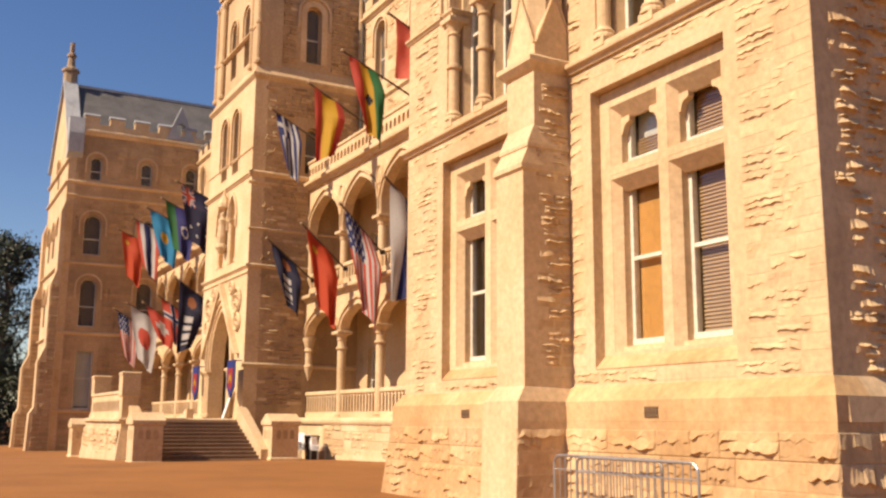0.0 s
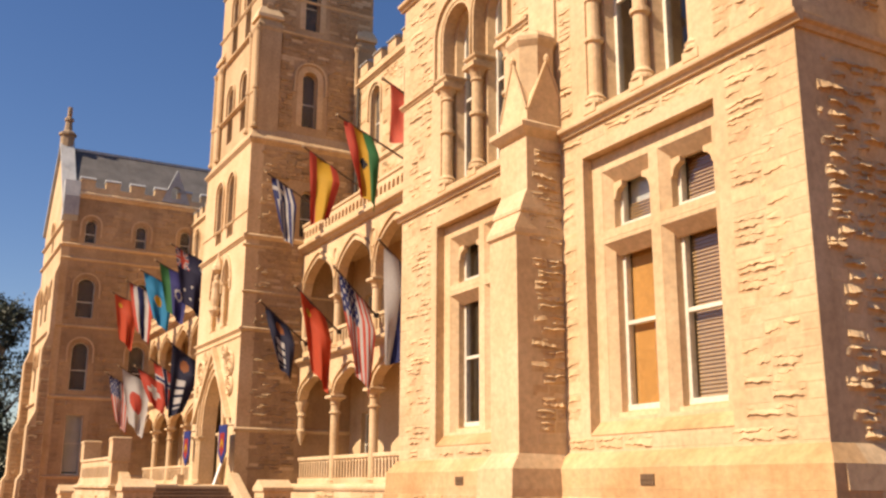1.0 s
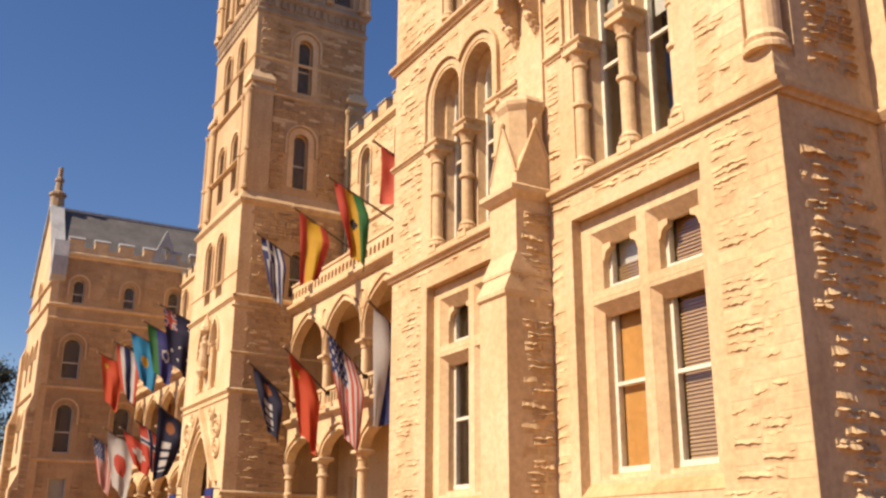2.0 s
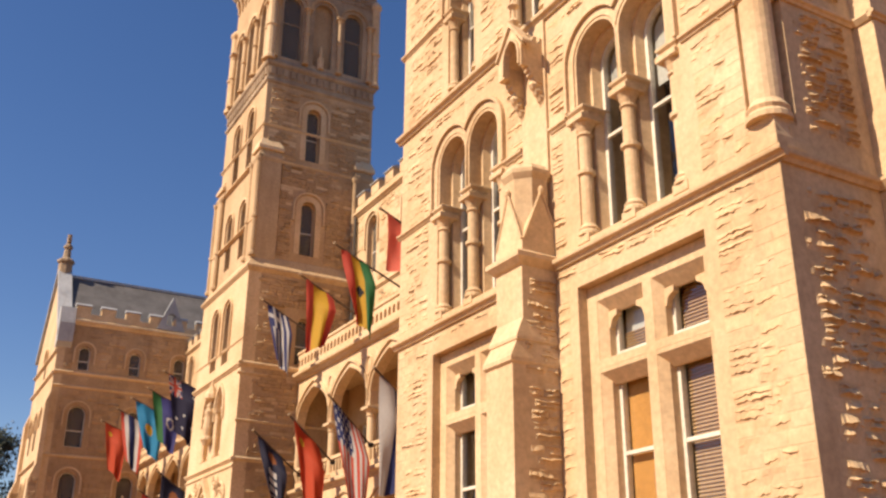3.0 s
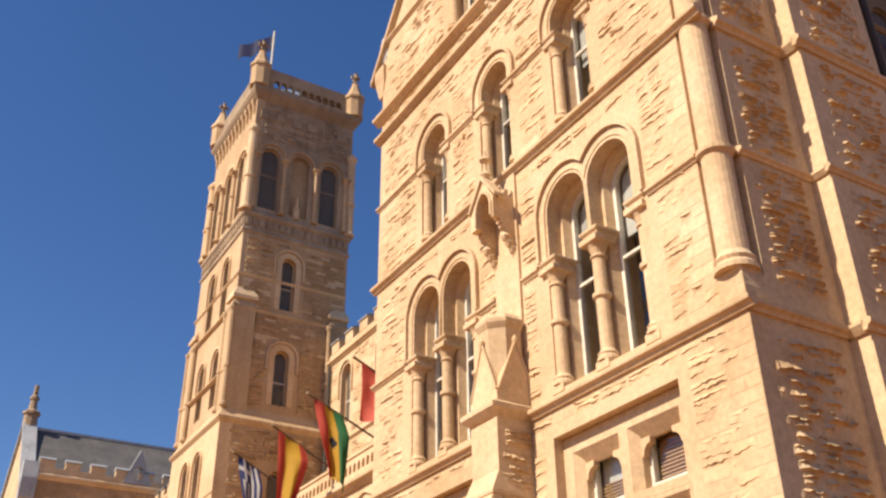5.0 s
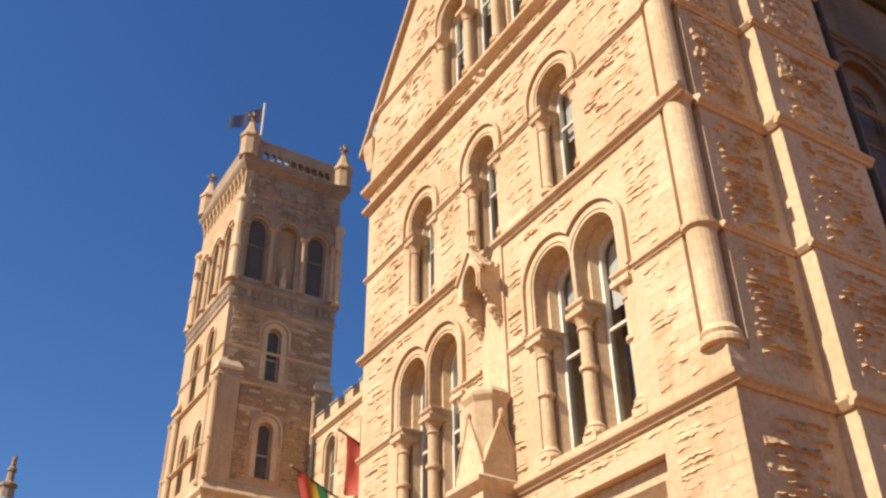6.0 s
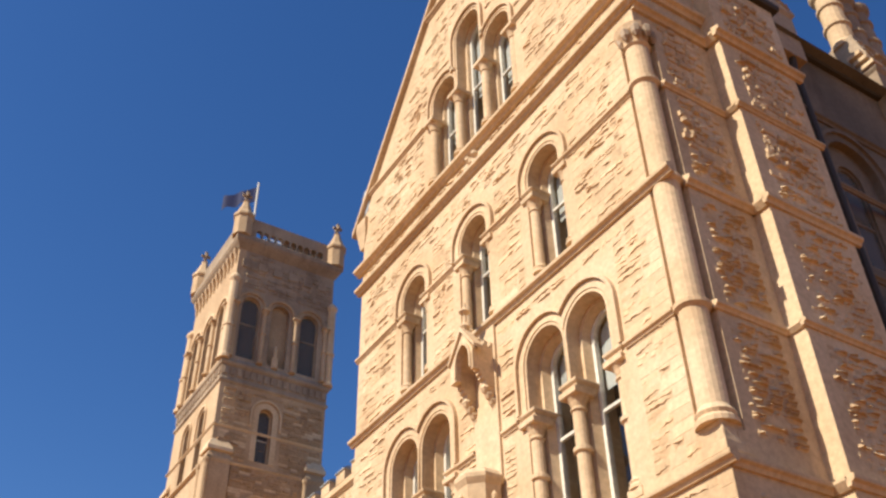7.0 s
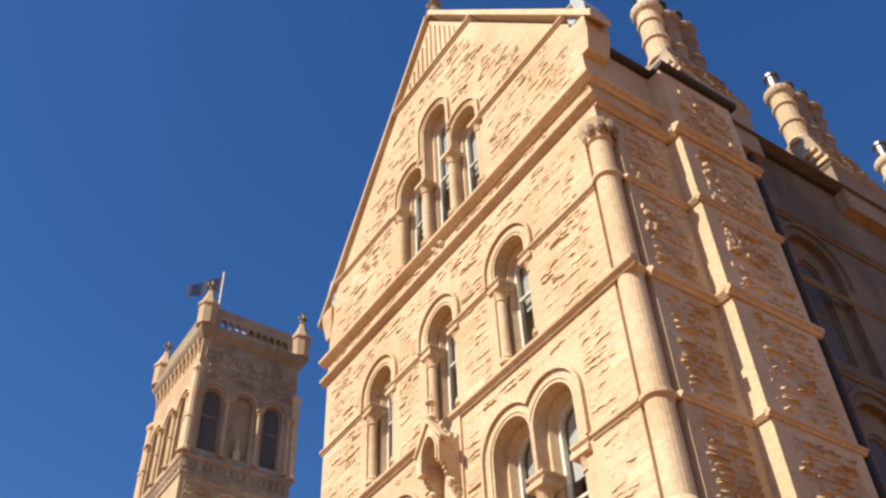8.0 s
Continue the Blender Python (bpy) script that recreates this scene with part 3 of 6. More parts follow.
# gable coping, kneelers and finial
for s in (-1, 1):
    dx, dz = 6.35, 8.52
    lng = math.hypot(dx, dz)
    cop = Geo()
    prof = [(-0.13, -0.12), (-0.13, 0.06), (-0.05, 0.2), (0.5, 0.2), (0.5, -0.12)]
    cop.loft([[(-14.15 + s * t * dx + s * 0.1, y, 29.05 - t * dz + z) for y, z in prof] for t in (0.0, 1.0)])
    part("gable_coping", cop, STONE, wing, m=MF)
    kx = -14.15 + s * 5.95
    kg = Geo().loft([[(kx - w, d, z), (kx + w, d, z), (kx + w, 0.62, z), (kx - w, 0.62, z)] for w, d, z in ((0.12, -0.01, 19.7), (0.26, -0.06, 20.25), (0.28, -0.1, 20.5), (0.28, -0.1, 20.75))])
    part("kneeler", kg, STONE, wing, m=MF)
    part("kneeler_cap", Geo().loft([[(kx - w, 0.0, z), (kx + w, 0.0, z), (kx + w, 0.6, z), (kx - w, 0.6, z)] for w, z in ((0.3, 21.0), (0.3, 21.35), (0.05, 22.0))]), LEAD, wing, "pale lead-covered kneeler cap", MF)
g = Geo().lathe(-14.15, 0.2, [(0.28, 28.95), (0.3, 29.3), (0.16, 29.4), (0.12, 29.7), (0.26, 29.85), (0.1, 30.0), (0.08, 30.5)], 8)
g.box(-14.5, -13.8, 0.12, 0.28, 30.1, 30.28)
part("finial", g, DARK_STONE, wing, "weathered carved stone finial", MF)

# plinth, battered at the far end
g = Geo().loft([[(-20.75, 9.72, -0.4), (-8.05, 9.72, -0.4), (-8.05, 10.6, -0.4), (-20.75, 10.6, -0.4)],
                [(-20.2, 9.78, 1.6), (-8.1, 9.78, 1.6), (-8.1, 10.6, 1.6), (-20.2, 10.6, 1.6)]])
plinth = part("plinth", g, PLINTH, wing, "rock-faced sandstone plinth with smooth weathered top")
g = Geo().loft([[(xa, ya, z), (xb, ya, z), (xb, 10.4, z), (xa, 10.4, z)] for xa, xb, ya, z in ((-20.2, -8.098, 9.782, 1.602), (-20.18, -8.1, 9.78, 1.92), (-20.02, -8.27, 9.97, 2.17))])
part("plinth_weathering", g, PLINTH, wing)
for x, w in ((-11.4, 0.3), (-16.9, 0.3)):
    g = Geo().box(x - w / 2, x + w / 2, -0.004, 0.05, 1.66, 1.82)
    for i in range(6):
        g.box(x - w / 2 + 0.02 + i * w / 6, x - w / 2 + 0.04 + i * w / 6, -0.012, 0.0, 1.67, 1.81)
    g.box(x - w / 2, x + w / 2, -0.012, 0.0, 1.73, 1.745)
    part("air_vent", g, VENT, wing, "small dark grille in the plinth", FRONT(9.77))

# buttress with set-offs, broached octagonal cap, and the canopied niche over it
bx0, bx1 = -14.5, -13.64
g = Geo()
rows = [(bx0 - 0.12, bx1 + 0.12, 8.74, -0.4), (bx0 - 0.12, bx1 + 0.12, 8.8, 1.6), (bx0 - 0.1, bx1 + 0.1, 8.82, 1.92), (bx0, bx1, 9.02, 2.17),
        (bx0, bx1, 9.02, 5.85), (bx0 - 0.04, bx1 + 0.03, 8.97, 5.9), (bx0 - 0.04, bx1 + 0.03, 8.97, 5.98), (bx0, bx1, 9.12, 6.28), (bx0 - 0.03, bx1 + 0.03, 9.1, 6.3),
        (bx0 - 0.03, bx1 + 0.03, 9.1, 6.36), (bx0, bx1, 9.26, 6.72), (bx0, bx1, 9.26, 7.7), (bx0 - 0.04, bx1 + 0.04, 9.2, 7.74), (bx0 - 0.12, bx1 + 0.12, 9.1, 7.84), (bx0 - 0.12, bx1 + 0.12, 9.1, 7.93), (bx0, bx1, 9.24, 8.02)]
g.loft([[(a, y, z), (b, y, z), (b, 10.02, z), (a, 10.02, z)] for a, b, y, z in rows])
butt = part("buttress", g, STONE, wing, "stepped buttress with dressed front and rock-faced flank")
cx, cy = (bx0 + bx1) / 2, 9.72
g = Geo()
def cap_ring(half, cut, z):
    """A square of half width, its corners cut back by the given length."""
    k = half - cut
    return [(cx + a, cy + b, z) for a, b in ((half, -k), (half, k), (k, half), (-k, half), (-half, k), (-half, -k), (-k, -half), (k, -half))]


g.loft([cap_ring(0.41, 0.24, 8.0), cap_ring(0.41, 0.24, 9.52), cap_ring(0.45, 0.262, 9.6), cap_ring(0.47, 0.274, 9.64), cap_ring(0.47, 0.274, 9.72), cap_ring(0.38, 0.222, 9.84)])
cap = part("turret_cap", g, STONE, wing, "octagonal stone cap rising between gablets")
part("cap_base", Geo().box(cx - 0.45, cx + 0.45, cy - 0.45, cy + 0.3, 7.98, 8.2, 0.015), STONE, cap)
for m in (FRONT(cy - 0.45) @ Matrix.Translation((cx, 0, 0)), SIDE(cx + 0.45) @ Matrix.Translation((cy, 0, 0)), Matrix.Translation((cx - 0.45, cy, 0)) @ pose(0, 0, 0, 0, 0, -90)):
    gab = part("gablet", Geo().slab([(-0.44, 8.19), (0.44, 8.19), (0.0, 9.27)], [], 0.004, 0.3), STONE, cap, m=m)
    for sx in (-1, 1):
        part("edge_roll", Geo().tube([(sx * 0.425, 0.0, 8.22), (0.0, 0.0, 9.26)], 0.026, 6), STONE, gab, m=m)
    part("roll_stop", Geo().lathe(0.0, 0.0, [(0.01, 9.17), (0.05, 9.23), (0.06, 9.3), (0.01, 9.38)], 8), STONE, gab, m=m)
part("pilaster", Geo().box(-14.5, -13.66, 9.94, 10.02, 9.6, 13.2), STONE, wing)
nx0, nx1 = -14.56, -13.72
canopy = part("niche_canopy", Geo().slab([(nx0, 12.0), (cx - 0.26, 12.0)] + gothic_line(cx, 12.02, 12.35, 0.25, 0.36, 6)[1:-1] + [(cx + 0.26, 12.0), (nx1, 12.0), (nx1, 12.48), (cx, 13.08), (nx0, 12.48)], [], 9.42, 9.54), STONE, wing, "small gabled canopy over an empty niche")
part("niche_arch", Geo().band(gothic_line(cx, 12.05, 12.35, 0.255, 0.365, 6), gothic_line(cx, 12.05, 12.35, 0.31, 0.43, 6), 9.385, 9.43), STONE, canopy)
for s, xa in ((-1, nx0), (1, nx1 - 0.16)):
    # side wall on a moulded corbel that ends in carved leaves
    rows = [(0.0, 12.62), (0.0, 12.02), (0.05, 11.99), (0.05, 11.93), (0.1, 11.9), (0.1, 11.84), (0.17, 11.8), (0.17, 11.74), (0.25, 11.7)]
    part("canopy_side", Geo().loft([[(xa, 9.545 + d, z), (xa + 0.16, 9.545 + d, z), (xa + 0.16, 10.0, z), (xa, 10.0, z)] for d, z in rows]), STONE, canopy)
    for k in range(4):
        d, z = 9.66 + 0.085 * k, 11.66 - 0.12 * k
        part("corbel_leaf", Geo().lathe(xa + 0.08, d + 0.1, [(0.01, z - 0.16), (0.07, z - 0.1), (0.11, z - 0.02), (0.06, z + 0.07), (0.01, z + 0.09)], 7), STONE, canopy)
    part("corbel_tail", Geo().loft([[(xa + 0.02, d, z), (xa + 0.14, d, z), (xa + 0.14, 10.0, z), (xa + 0.02, 10.0, z)] for d, z in ((9.8, 11.71), (9.86, 11.45), (9.97, 11.12))]), STONE, canopy)
    for k in range(3):
        part("battlement", Geo().box(xa + 0.002, xa + 0.158, 9.56 + 0.16 * k, 9.65 + 0.16 * k, 12.622, 12.76, 0.01), STONE, canopy)
    part("canopy_coping", Geo().loft([[(cx, y, 13.17), (cx + s * 0.5, y, 12.5), (cx + s * 0.5, y, 12.42), (cx, y, 13.05)] for y in (9.36, 9.6)]), STONE, canopy)
part("canopy_vault", Geo().loft([[(nx0 + 0.163, y, 12.4), (cx, y, 12.92), (nx1 - 0.163, y, 12.4), (nx1 - 0.163, y, 12.32), (cx, y, 12.8), (nx0 + 0.163, y, 12.32)] for y in (9.545, 9.99)]), STONE, canopy)
part("canopy_finial", Geo().lathe(cx, 9.5, [(0.05, 13.1), (0.12, 13.2), (0.05, 13.3), (0.04, 13.5), (0.13, 13.58), (0.05, 13.68), (0.02, 13.85)], 8), STONE, wing)

# corner shaft
g = Geo()
R = 0.245
prof = [(0.34, 8.42), (0.34, 8.5), (0.29, 8.56), (0.32, 8.62), (0.27, 8.7), (R, 8.74)]
for z in (10.6, 13.32, 15.88):
    prof += [(R, z - 0.12), (0.31, z - 0.06), (0.31, z + 0.02), (R, z + 0.07)]
prof += [(R * 0.97, 16.85), (0.29, 16.9), (0.24, 16.95), (0.27, 17.1), (0.36, 17.25), (0.4, 17.4)]
g.lathe(-8.56, 10.2, prof, 20)
part("corner_shaft", g, STONE, wing, "tall round corner shaft with ring mouldings and leafy capital")
g = Geo().loft([[(-8.9, 9.994, 7.95), (XS + 0.006, 9.994, 7.95), (XS + 0.006, 10.6, 7.95), (-8.9, 10.6, 7.95)], [(-8.9, 9.994, 8.1), (XS + 0.006, 9.994, 8.1), (XS + 0.006, 10.6, 8.1), (-8.9, 10.6, 8.1)],
                [(-8.9, 9.994, 8.35), (-8.33, 10.03, 8.35), (-8.33, 10.46, 8.35), (-8.9, 10.46, 8.35)], [(-8.9, 9.994, 8.42), (-8.32, 9.994, 8.42), (-8.32, 10.46, 8.42), (-8.9, 10.46, 8.42)]])
part("shaft_base", g, STONE, wing)
g = Geo()
for i in range(8):
    a = i * math.pi / 4
    g.lathe(-8.5 + 0.3 * math.cos(a), 10.2 + 0.3 * math.sin(a), [(0.02, 17.0), (0.09, 17.1), (0.11, 17.25), (0.03, 17.38)], 6)
part("leaf_capital", g, DARK_STONE, wing, "carved leafy capital")

# side wall: first panel, projecting bay, recessed bays
PY = 12.1
g = Geo().slab([(10.302, -0.3), (PY + 0.1, -0.3), (PY + 0.1, 20.3), (10.302, 20.3), (10.302, 17.5), (10.47, 17.4), (10.47, 8.35), (10.302, 8.3)], [], 0.0, 0.59)
side_wall = part("side_wall", g, STONE, wing, "shaded flank of rock-faced sandstone", MS)
XB = -7.92
MB = SIDE(XB)
g = Geo().slab([(PY, -0.3), (14.4, -0.3), (14.4, 20.24), (PY, 20.24)], [], 0.0, 0.9)
bay_wall = part("projecting_bay", g, STONE, wing, "shallow projecting bay with dressed edges", MB)
holes = []
ARCH_Y = [16.6, 20.6, 24.6, 28.6, 32.6]
for c in ARCH_Y:
    holes.append(list(reversed(arc_line(c, 8.3, 11.8, 0.9))))
    holes.append(list(reversed(arc_line(c, 13.6, 16.6, 0.9))))
    holes.append([(c - 0.9, 2.8), (c + 0.9, 2.8), (c + 0.9, 6.8), (c - 0.9, 6.8)])
MR = SIDE(-8.5)
# the wall behind the bay gets its shade from the material colour
part("recessed_wall", Geo().slab([(14.3, -0.3), (36, -0.3), (36, 20.3), (14.3, 20.3)], holes, 0.0, 0.5), FLANK_SHADE, wing, "long flank with tall arched windows, shade put into its stone colour", MR)
for c in ARCH_Y:
    for zb, zs in ((8.3, 11.8), (13.6, 16.6)):
        part("blind_panel", Geo().slab([(c - 1.0, zb - 0.1), (c + 1.0, zb - 0.1), (c + 1.0, zs + 1.0), (c - 1.0, zs + 1.0)], [list(reversed(arc_line(c, zb + 0.3, zs - 0.1, 0.42)))], 0.2, 0.34), FLANK_SHADE, wing, m=MR)
        small_window(wing, MR, c, zb + 0.3, zs - 0.1, 0.42, 0.3, mat=FLANK_SHADE)
        part("hood_mould", Geo().band(arc_line(c, zs - 0.3, zs, 1.12), arc_line(c, zs - 0.3, zs, 1.22), -0.08, 0.02), FLANK_SHADE, wing, m=MR)
    sash_window(wing, MR, lambda t, c=c: [(c - 0.9 + t, 2.82), (c - 0.9 + t, 6.8 - t), (c + 0.9 - t, 6.8 - t), (c + 0.9 - t, 2.82)], 0.4, 4.6)
for zt, h, p in ((7.9, 0.24, 0.14), (10.67, 0.16, 0.1), (13.4, 0.24, 0.14), (15.9, 0.16, 0.1), (18.1, 0.26, 0.18)):
    moulding(wing, MS, 10.0 if zt in (7.9, 18.1) else 10.4, PY, zt, h, p)
    moulding(wing, MB, PY - p, 14.4 + p, zt, h, p)
    part("string_course", Geo().along_x(XS, XB, [(PY + 0.02, zt - h), (PY - 0.35 * p, zt - h), (PY - p, zt - 0.5 * h), (PY - p, zt - 0.3 * h), (PY + 0.02, zt)]), STONE, wing)
    moulding(wing, MR, 14.4, 36, zt, h, p * 0.7, FLANK_SHADE)
moulding(wing, MS, 10.0, PY, 18.9, 0.28, 0.2)
for mm, a, b in ((MS, 10.65, 12.05), (MB, 12.05, 14.55), (MR, 14.55, 36)):
    part("gutter", Geo().along_x(a, b, [(0.3, 20.27), (-0.12, 20.27), (-0.16, 20.32), (-0.16, 20.42), (0.3, 20.42)]), IRON, wing, "dark iron eaves gutter", mm)
for y in (15.3, 22.6):
    part("downpipe", Geo().tube([(-8.3, y, 20.2), (-8.3, y + 0.05, 19.7), (-8.4, y + 0.1, 19.3), (-8.4, y + 0.1, 0)], 0.09), IRON, wing, "dark iron downpipe")
g = Geo().loft([[(-8.06, 9.75, -0.4), (-7.86 - 0.2, 12.1, -0.4), (-8.6, 12.1, -0.4), (-8.6, 9.75, -0.4)], [(-8.1, 9.78, 1.6), (-8.1, 12.1, 1.6), (-8.6, 12.1, 1.6), (-8.6, 9.78, 1.6)]])
side_plinth = part("side_plinth", g, STONE, wing)
part("plinth_weathering", Geo().along_x(10.0, 12.1, [(-0.22, 1.602), (-0.2, 1.92), (-0.02, 2.17), (0.3, 2.17), (0.3, 1.602)]), STONE, wing, m=MS)
part("bay_plinth", Geo().along_x(11.9, 14.55, [(-0.25, -0.4), (-0.2, 1.6), (-0.2, 1.92), (-0.0, 2.17), (0.6, 2.17), (0.6, -0.4)]), STONE, wing, m=MB)

# roof, back, and inner floors added in a dark colour that stands for dim rooms
g = Geo().loft([[(-20.4, y, 20.35), (-14.15, y, 28.6), (-8.1, y, 20.35), (-8.6, y, 20.3), (-14.15, y, 28.2), (-19.9, y, 20.3)] for y in (10.5, 36.0)])
part("roof", g, SLATE, wing, "steep dark slate roof")
part("back_wall", Geo().box(-20.0, -8.6, 35.9, 36.3, -0.3, 20.3).box(-20.0, -19.5, 10.95, 35.9, -0.3, 20.3), STONE, wing)
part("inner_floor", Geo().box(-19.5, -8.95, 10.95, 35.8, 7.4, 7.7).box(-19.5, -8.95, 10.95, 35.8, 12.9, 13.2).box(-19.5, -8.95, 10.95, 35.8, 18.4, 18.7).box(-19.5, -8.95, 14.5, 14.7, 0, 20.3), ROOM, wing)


def chimney(y):
    ch = thing("chimney", (-8.95, y, 20.4), "sandstone chimney stack with three banded round shafts", "chimney", "chimneys along the eaves")
    g = Geo()
    g.loft([[(-8.95 - a, y - b, z), (-8.95 + a, y - b, z), (-8.95 + a, y + b, z), (-8.95 - a, y + b, z)] for a, b, z in
            ((0.75, 1.15, 19.6), (0.75, 1.15, 21.2), (0.82, 1.22, 21.3), (0.82, 1.22, 21.4), (0.46, 1.0, 22.9), (0.46, 1.0, 23.1))])
    base = part("stack_base", g, DARK_STONE, ch, "sloping stone base")
    slope = Matrix.Translation((-8.13, 0, 21.4)) @ pose(0, 0, 0, 0, -13.5, 0) @ pose(0, 0, 0, 0, 0, 90)
    facing(base, slope, lambda z: (y - 1.15 + 0.12 * z, y + 1.15 - 0.12 * z), 0.05, 1.45, 0.14, [], rough=0.9, d=0.06, wide=(0.2, 0.5), mat_r=DARK_STONE, mat_s=DARK_STONE, seed=61)
    g = Geo()
    for i in range(3):
        g.box(-8.5 - 0.12 * i, -8.1 - 0.12 * i, y - 1.3, y - 0.9, 21.4 + 0.3 * i, 21.52 + 0.3 * i)
    part("weathering_step", g, STONE, ch)
    for k in (-0.66, 0.0, 0.66):
        prof = [(0.42, 23.0), (0.42, 23.15), (0.34, 23.3), (0.34, 23.9), (0.4, 23.95), (0.4, 24.05), (0.34, 24.1), (0.33, 24.75), (0.39, 24.8), (0.39, 24.9), (0.33, 24.95), (0.33, 25.3), (0.42, 25.4), (0.46, 25.5), (0.46, 25.6), (0.38, 25.7)]
        sh = part("shaft", Geo().lathe(-8.95, y + k, prof, 16), STONE if k < -0.5 else DARK_STONE, ch)
        part("pot", Geo().lathe(-8.95, y + k, [(0.22, 25.65), (0.2, 26.0), (0.2, 26.35), (0.25, 26.38), (0.25, 26.48), (0.16, 26.5)], 12), POT if k < -0.5 else IRON, sh)


for y in (14.6, 20.1, 25.4):
    chimney(y)

# stone facing of the near wing
CUT = [(a - 0.22, b + 0.22, 2.35, 7.42) for a, b in SQUARE] + [(bx0 - 0.02, bx1 + 0.02, 2, 13.3)]
CUT += [(c0 - 1.1, c1 + 1.1, 7.9, 10.7) for c0, c1 in PAIRS] + [(c0 - 0.95, c1 + 0.95, 10.6, 12.65) for c0, c1 in PAIRS]
CUT += [(c - 0.9, c + 0.9, 13.3, 15.9) for c in F3] + [(c - 0.88, c + 0.88, 15.8, 17.02) for c in F3]
CUT += [(-16.5, -11.85, 18.9, 21.9), (-16.3, -12.05, 21.8, 23.0), (-15.1, -13.3, 22.9, 24.6), (-15.9, -12.4, 26.0, 29)]
CUT += [(-25, 0, 7.66, 7.95), (-25, 0, 13.15, 13.44), (-25, 0, 17.9, 18.95), (-25, 0, 21.48, 21.7)]
SPAN = lambda z: (-20.0, -8.78 if 8.2 < z < 17.3 else XS) if z < 20.6 else (-14.15 - (28.2 - z) * 0.745, -14.15 + (28.2 - z) * 0.745)
facing(front_wall, MF, SPAN, 2.2, 2.42, 0.21, [(bx0 - 0.02, bx1 + 0.02, 2, 3)], near=lambda x, z: True, rough=0.9, d=0.034, edge=(0.3, 0.28), wide=(0.4, 0.9), seed=2)
facing(front_wall, MF, SPAN, 2.485, 27.9, 0.215, CUT, near=lambda x, z: z < 7.7 or (x > -10.4 and z < 12), rough=0.84, d=0.034, edge=(0.3, 0.28), wide=(0.3, 0.75), seed=3)
facing(front_wall, MF, SPAN, 18.22, 18.64, 0.2, [(-14.6, -13.8, 18, 19)], rough=0.9, d=0.04, wide=(0.3, 0.75), seed=4)
boss = part("carved_boss", Geo().lathe(-14.2, 0.0, [(0.02, 18.3), (0.1, 18.36), (0.12, 18.45), (0.02, 18.55)], 8), STONE, wing, "carved leaf boss between the string courses", MF)
for k in range(4):
    q = math.pi / 4 + k * math.pi / 2
    part("boss_leaf", Geo().lathe(-14.2 + 0.2 * math.cos(q), -0.03, [(0.01, 18.3 + 0.2 * math.sin(q)), (0.1, 18.38 + 0.2 * math.sin(q)), (0.1, 18.46 + 0.2 * math.sin(q)), (0.01, 18.54 + 0.2 * math.sin(q))], 7), STONE, boss, m=MF)
CUTP = [(bx0 - 0.12, bx1 + 0.12, -1, 3)]
facing(plinth, FRONT(9.75), lambda z: (-20.6 + z * 0.25, -8.08), 0.0, 1.5, 0.37, CUTP, near=lambda x, z: True, rough=0.95, d=0.06, wide=(0.5, 1.2), mat_r=PLINTH, mat_s=PLINTH, seed=5)
facing(butt, SIDE(bx1), lambda z: (9.4 + 0.12 * math.sin(z * 17), 10.0), 2.3, 7.5, 0.2, [], near=lambda x, z: True, rough=0.95, d=0.07, wide=(0.3, 0.7), shelf=0.85, seed=8)
facing(butt, SIDE(bx1 + 0.12), lambda z: (8.78, 9.75), 0.0, 1.5, 0.37, [], near=lambda x, z: True, rough=0.95, d=0.06, wide=(0.8, 1.1), seed=9)
CUTS = [(0, 40, zt - h - 0.1, zt + 0.05) for zt, h in ((7.9, 0.24), (10.67, 0.16), (13.4, 0.24), (15.9, 0.16), (18.1, 0.26), (18.9, 0.3))]
wob = lambda z: 0.25 * math.sin(z * 9.0) * math.sin(z * 23.0)
facing(side_wall, MS, lambda z: (10.72 + 0.4 * wob(z), PY - 0.28), 8.3, 17.8, 0.15, CUTS, near=lambda x, z: 8 < z < 14, rough=0.95, d=0.075, wide=(0.25, 0.6), jag=0.75, cell=0.05, shelf=0.85, seed=11)
facing(side_wall, MS, lambda z: (10.5 + wob(z), PY - 0.3), 2.2, 7.5, 0.2, CUTS, near=lambda x, z: True, rough=0.95, d=0.085, wide=(0.3, 0.7), jag=0.75, cell=0.05, shelf=0.85, seed=14)
facing(bay_wall, MB, lambda z: (PY + 0.42 + 0.5 * wob(z), 14.1 - 0.5 * wob(z + 1)), 2.2, 19.9, 0.15, CUTS[:-1], near=lambda x, z: 8 < z < 14, rough=0.95, d=0.075, wide=(0.25, 0.6), jag=0.75, cell=0.05, shelf=0.85, seed=12)
facing(side_plinth, SIDE(-8.08), lambda z: (9.75, 12.0), 0.0, 1.5, 0.37, [], near=lambda x, z: True, rough=0.95, d=0.07, wide=(0.5, 1.0), shelf=0.85, seed=13)

# ---------- the bell tower ----------
tower = thing("bell_tower", (-50.7, 18, 0), "tall square sandstone bell tower with belfry and corner pinnacles", "tower")
TX0, TX1, TY0, TY1 = -54.75, -46.65, 14.46, 21.6
UX0, UX1, UY0, UY1 = -54.45, -46.95, 14.72, 21.35
TF, TS = FRONT(TY0), SIDE(TX1)
UF, US = FRONT(UY0), SIDE(UX1)
TCX = -50.7


def small_hood(parent, m, c, zb, zs, r, mat=None, p=0.1, w=0.12):
    g = Geo().band(arc_line(c, zb, zs, r), arc_line(c, zb, zs, r + w), -p, 0.02)
    part("hood_mould", g, mat or STONE, parent, m=m)


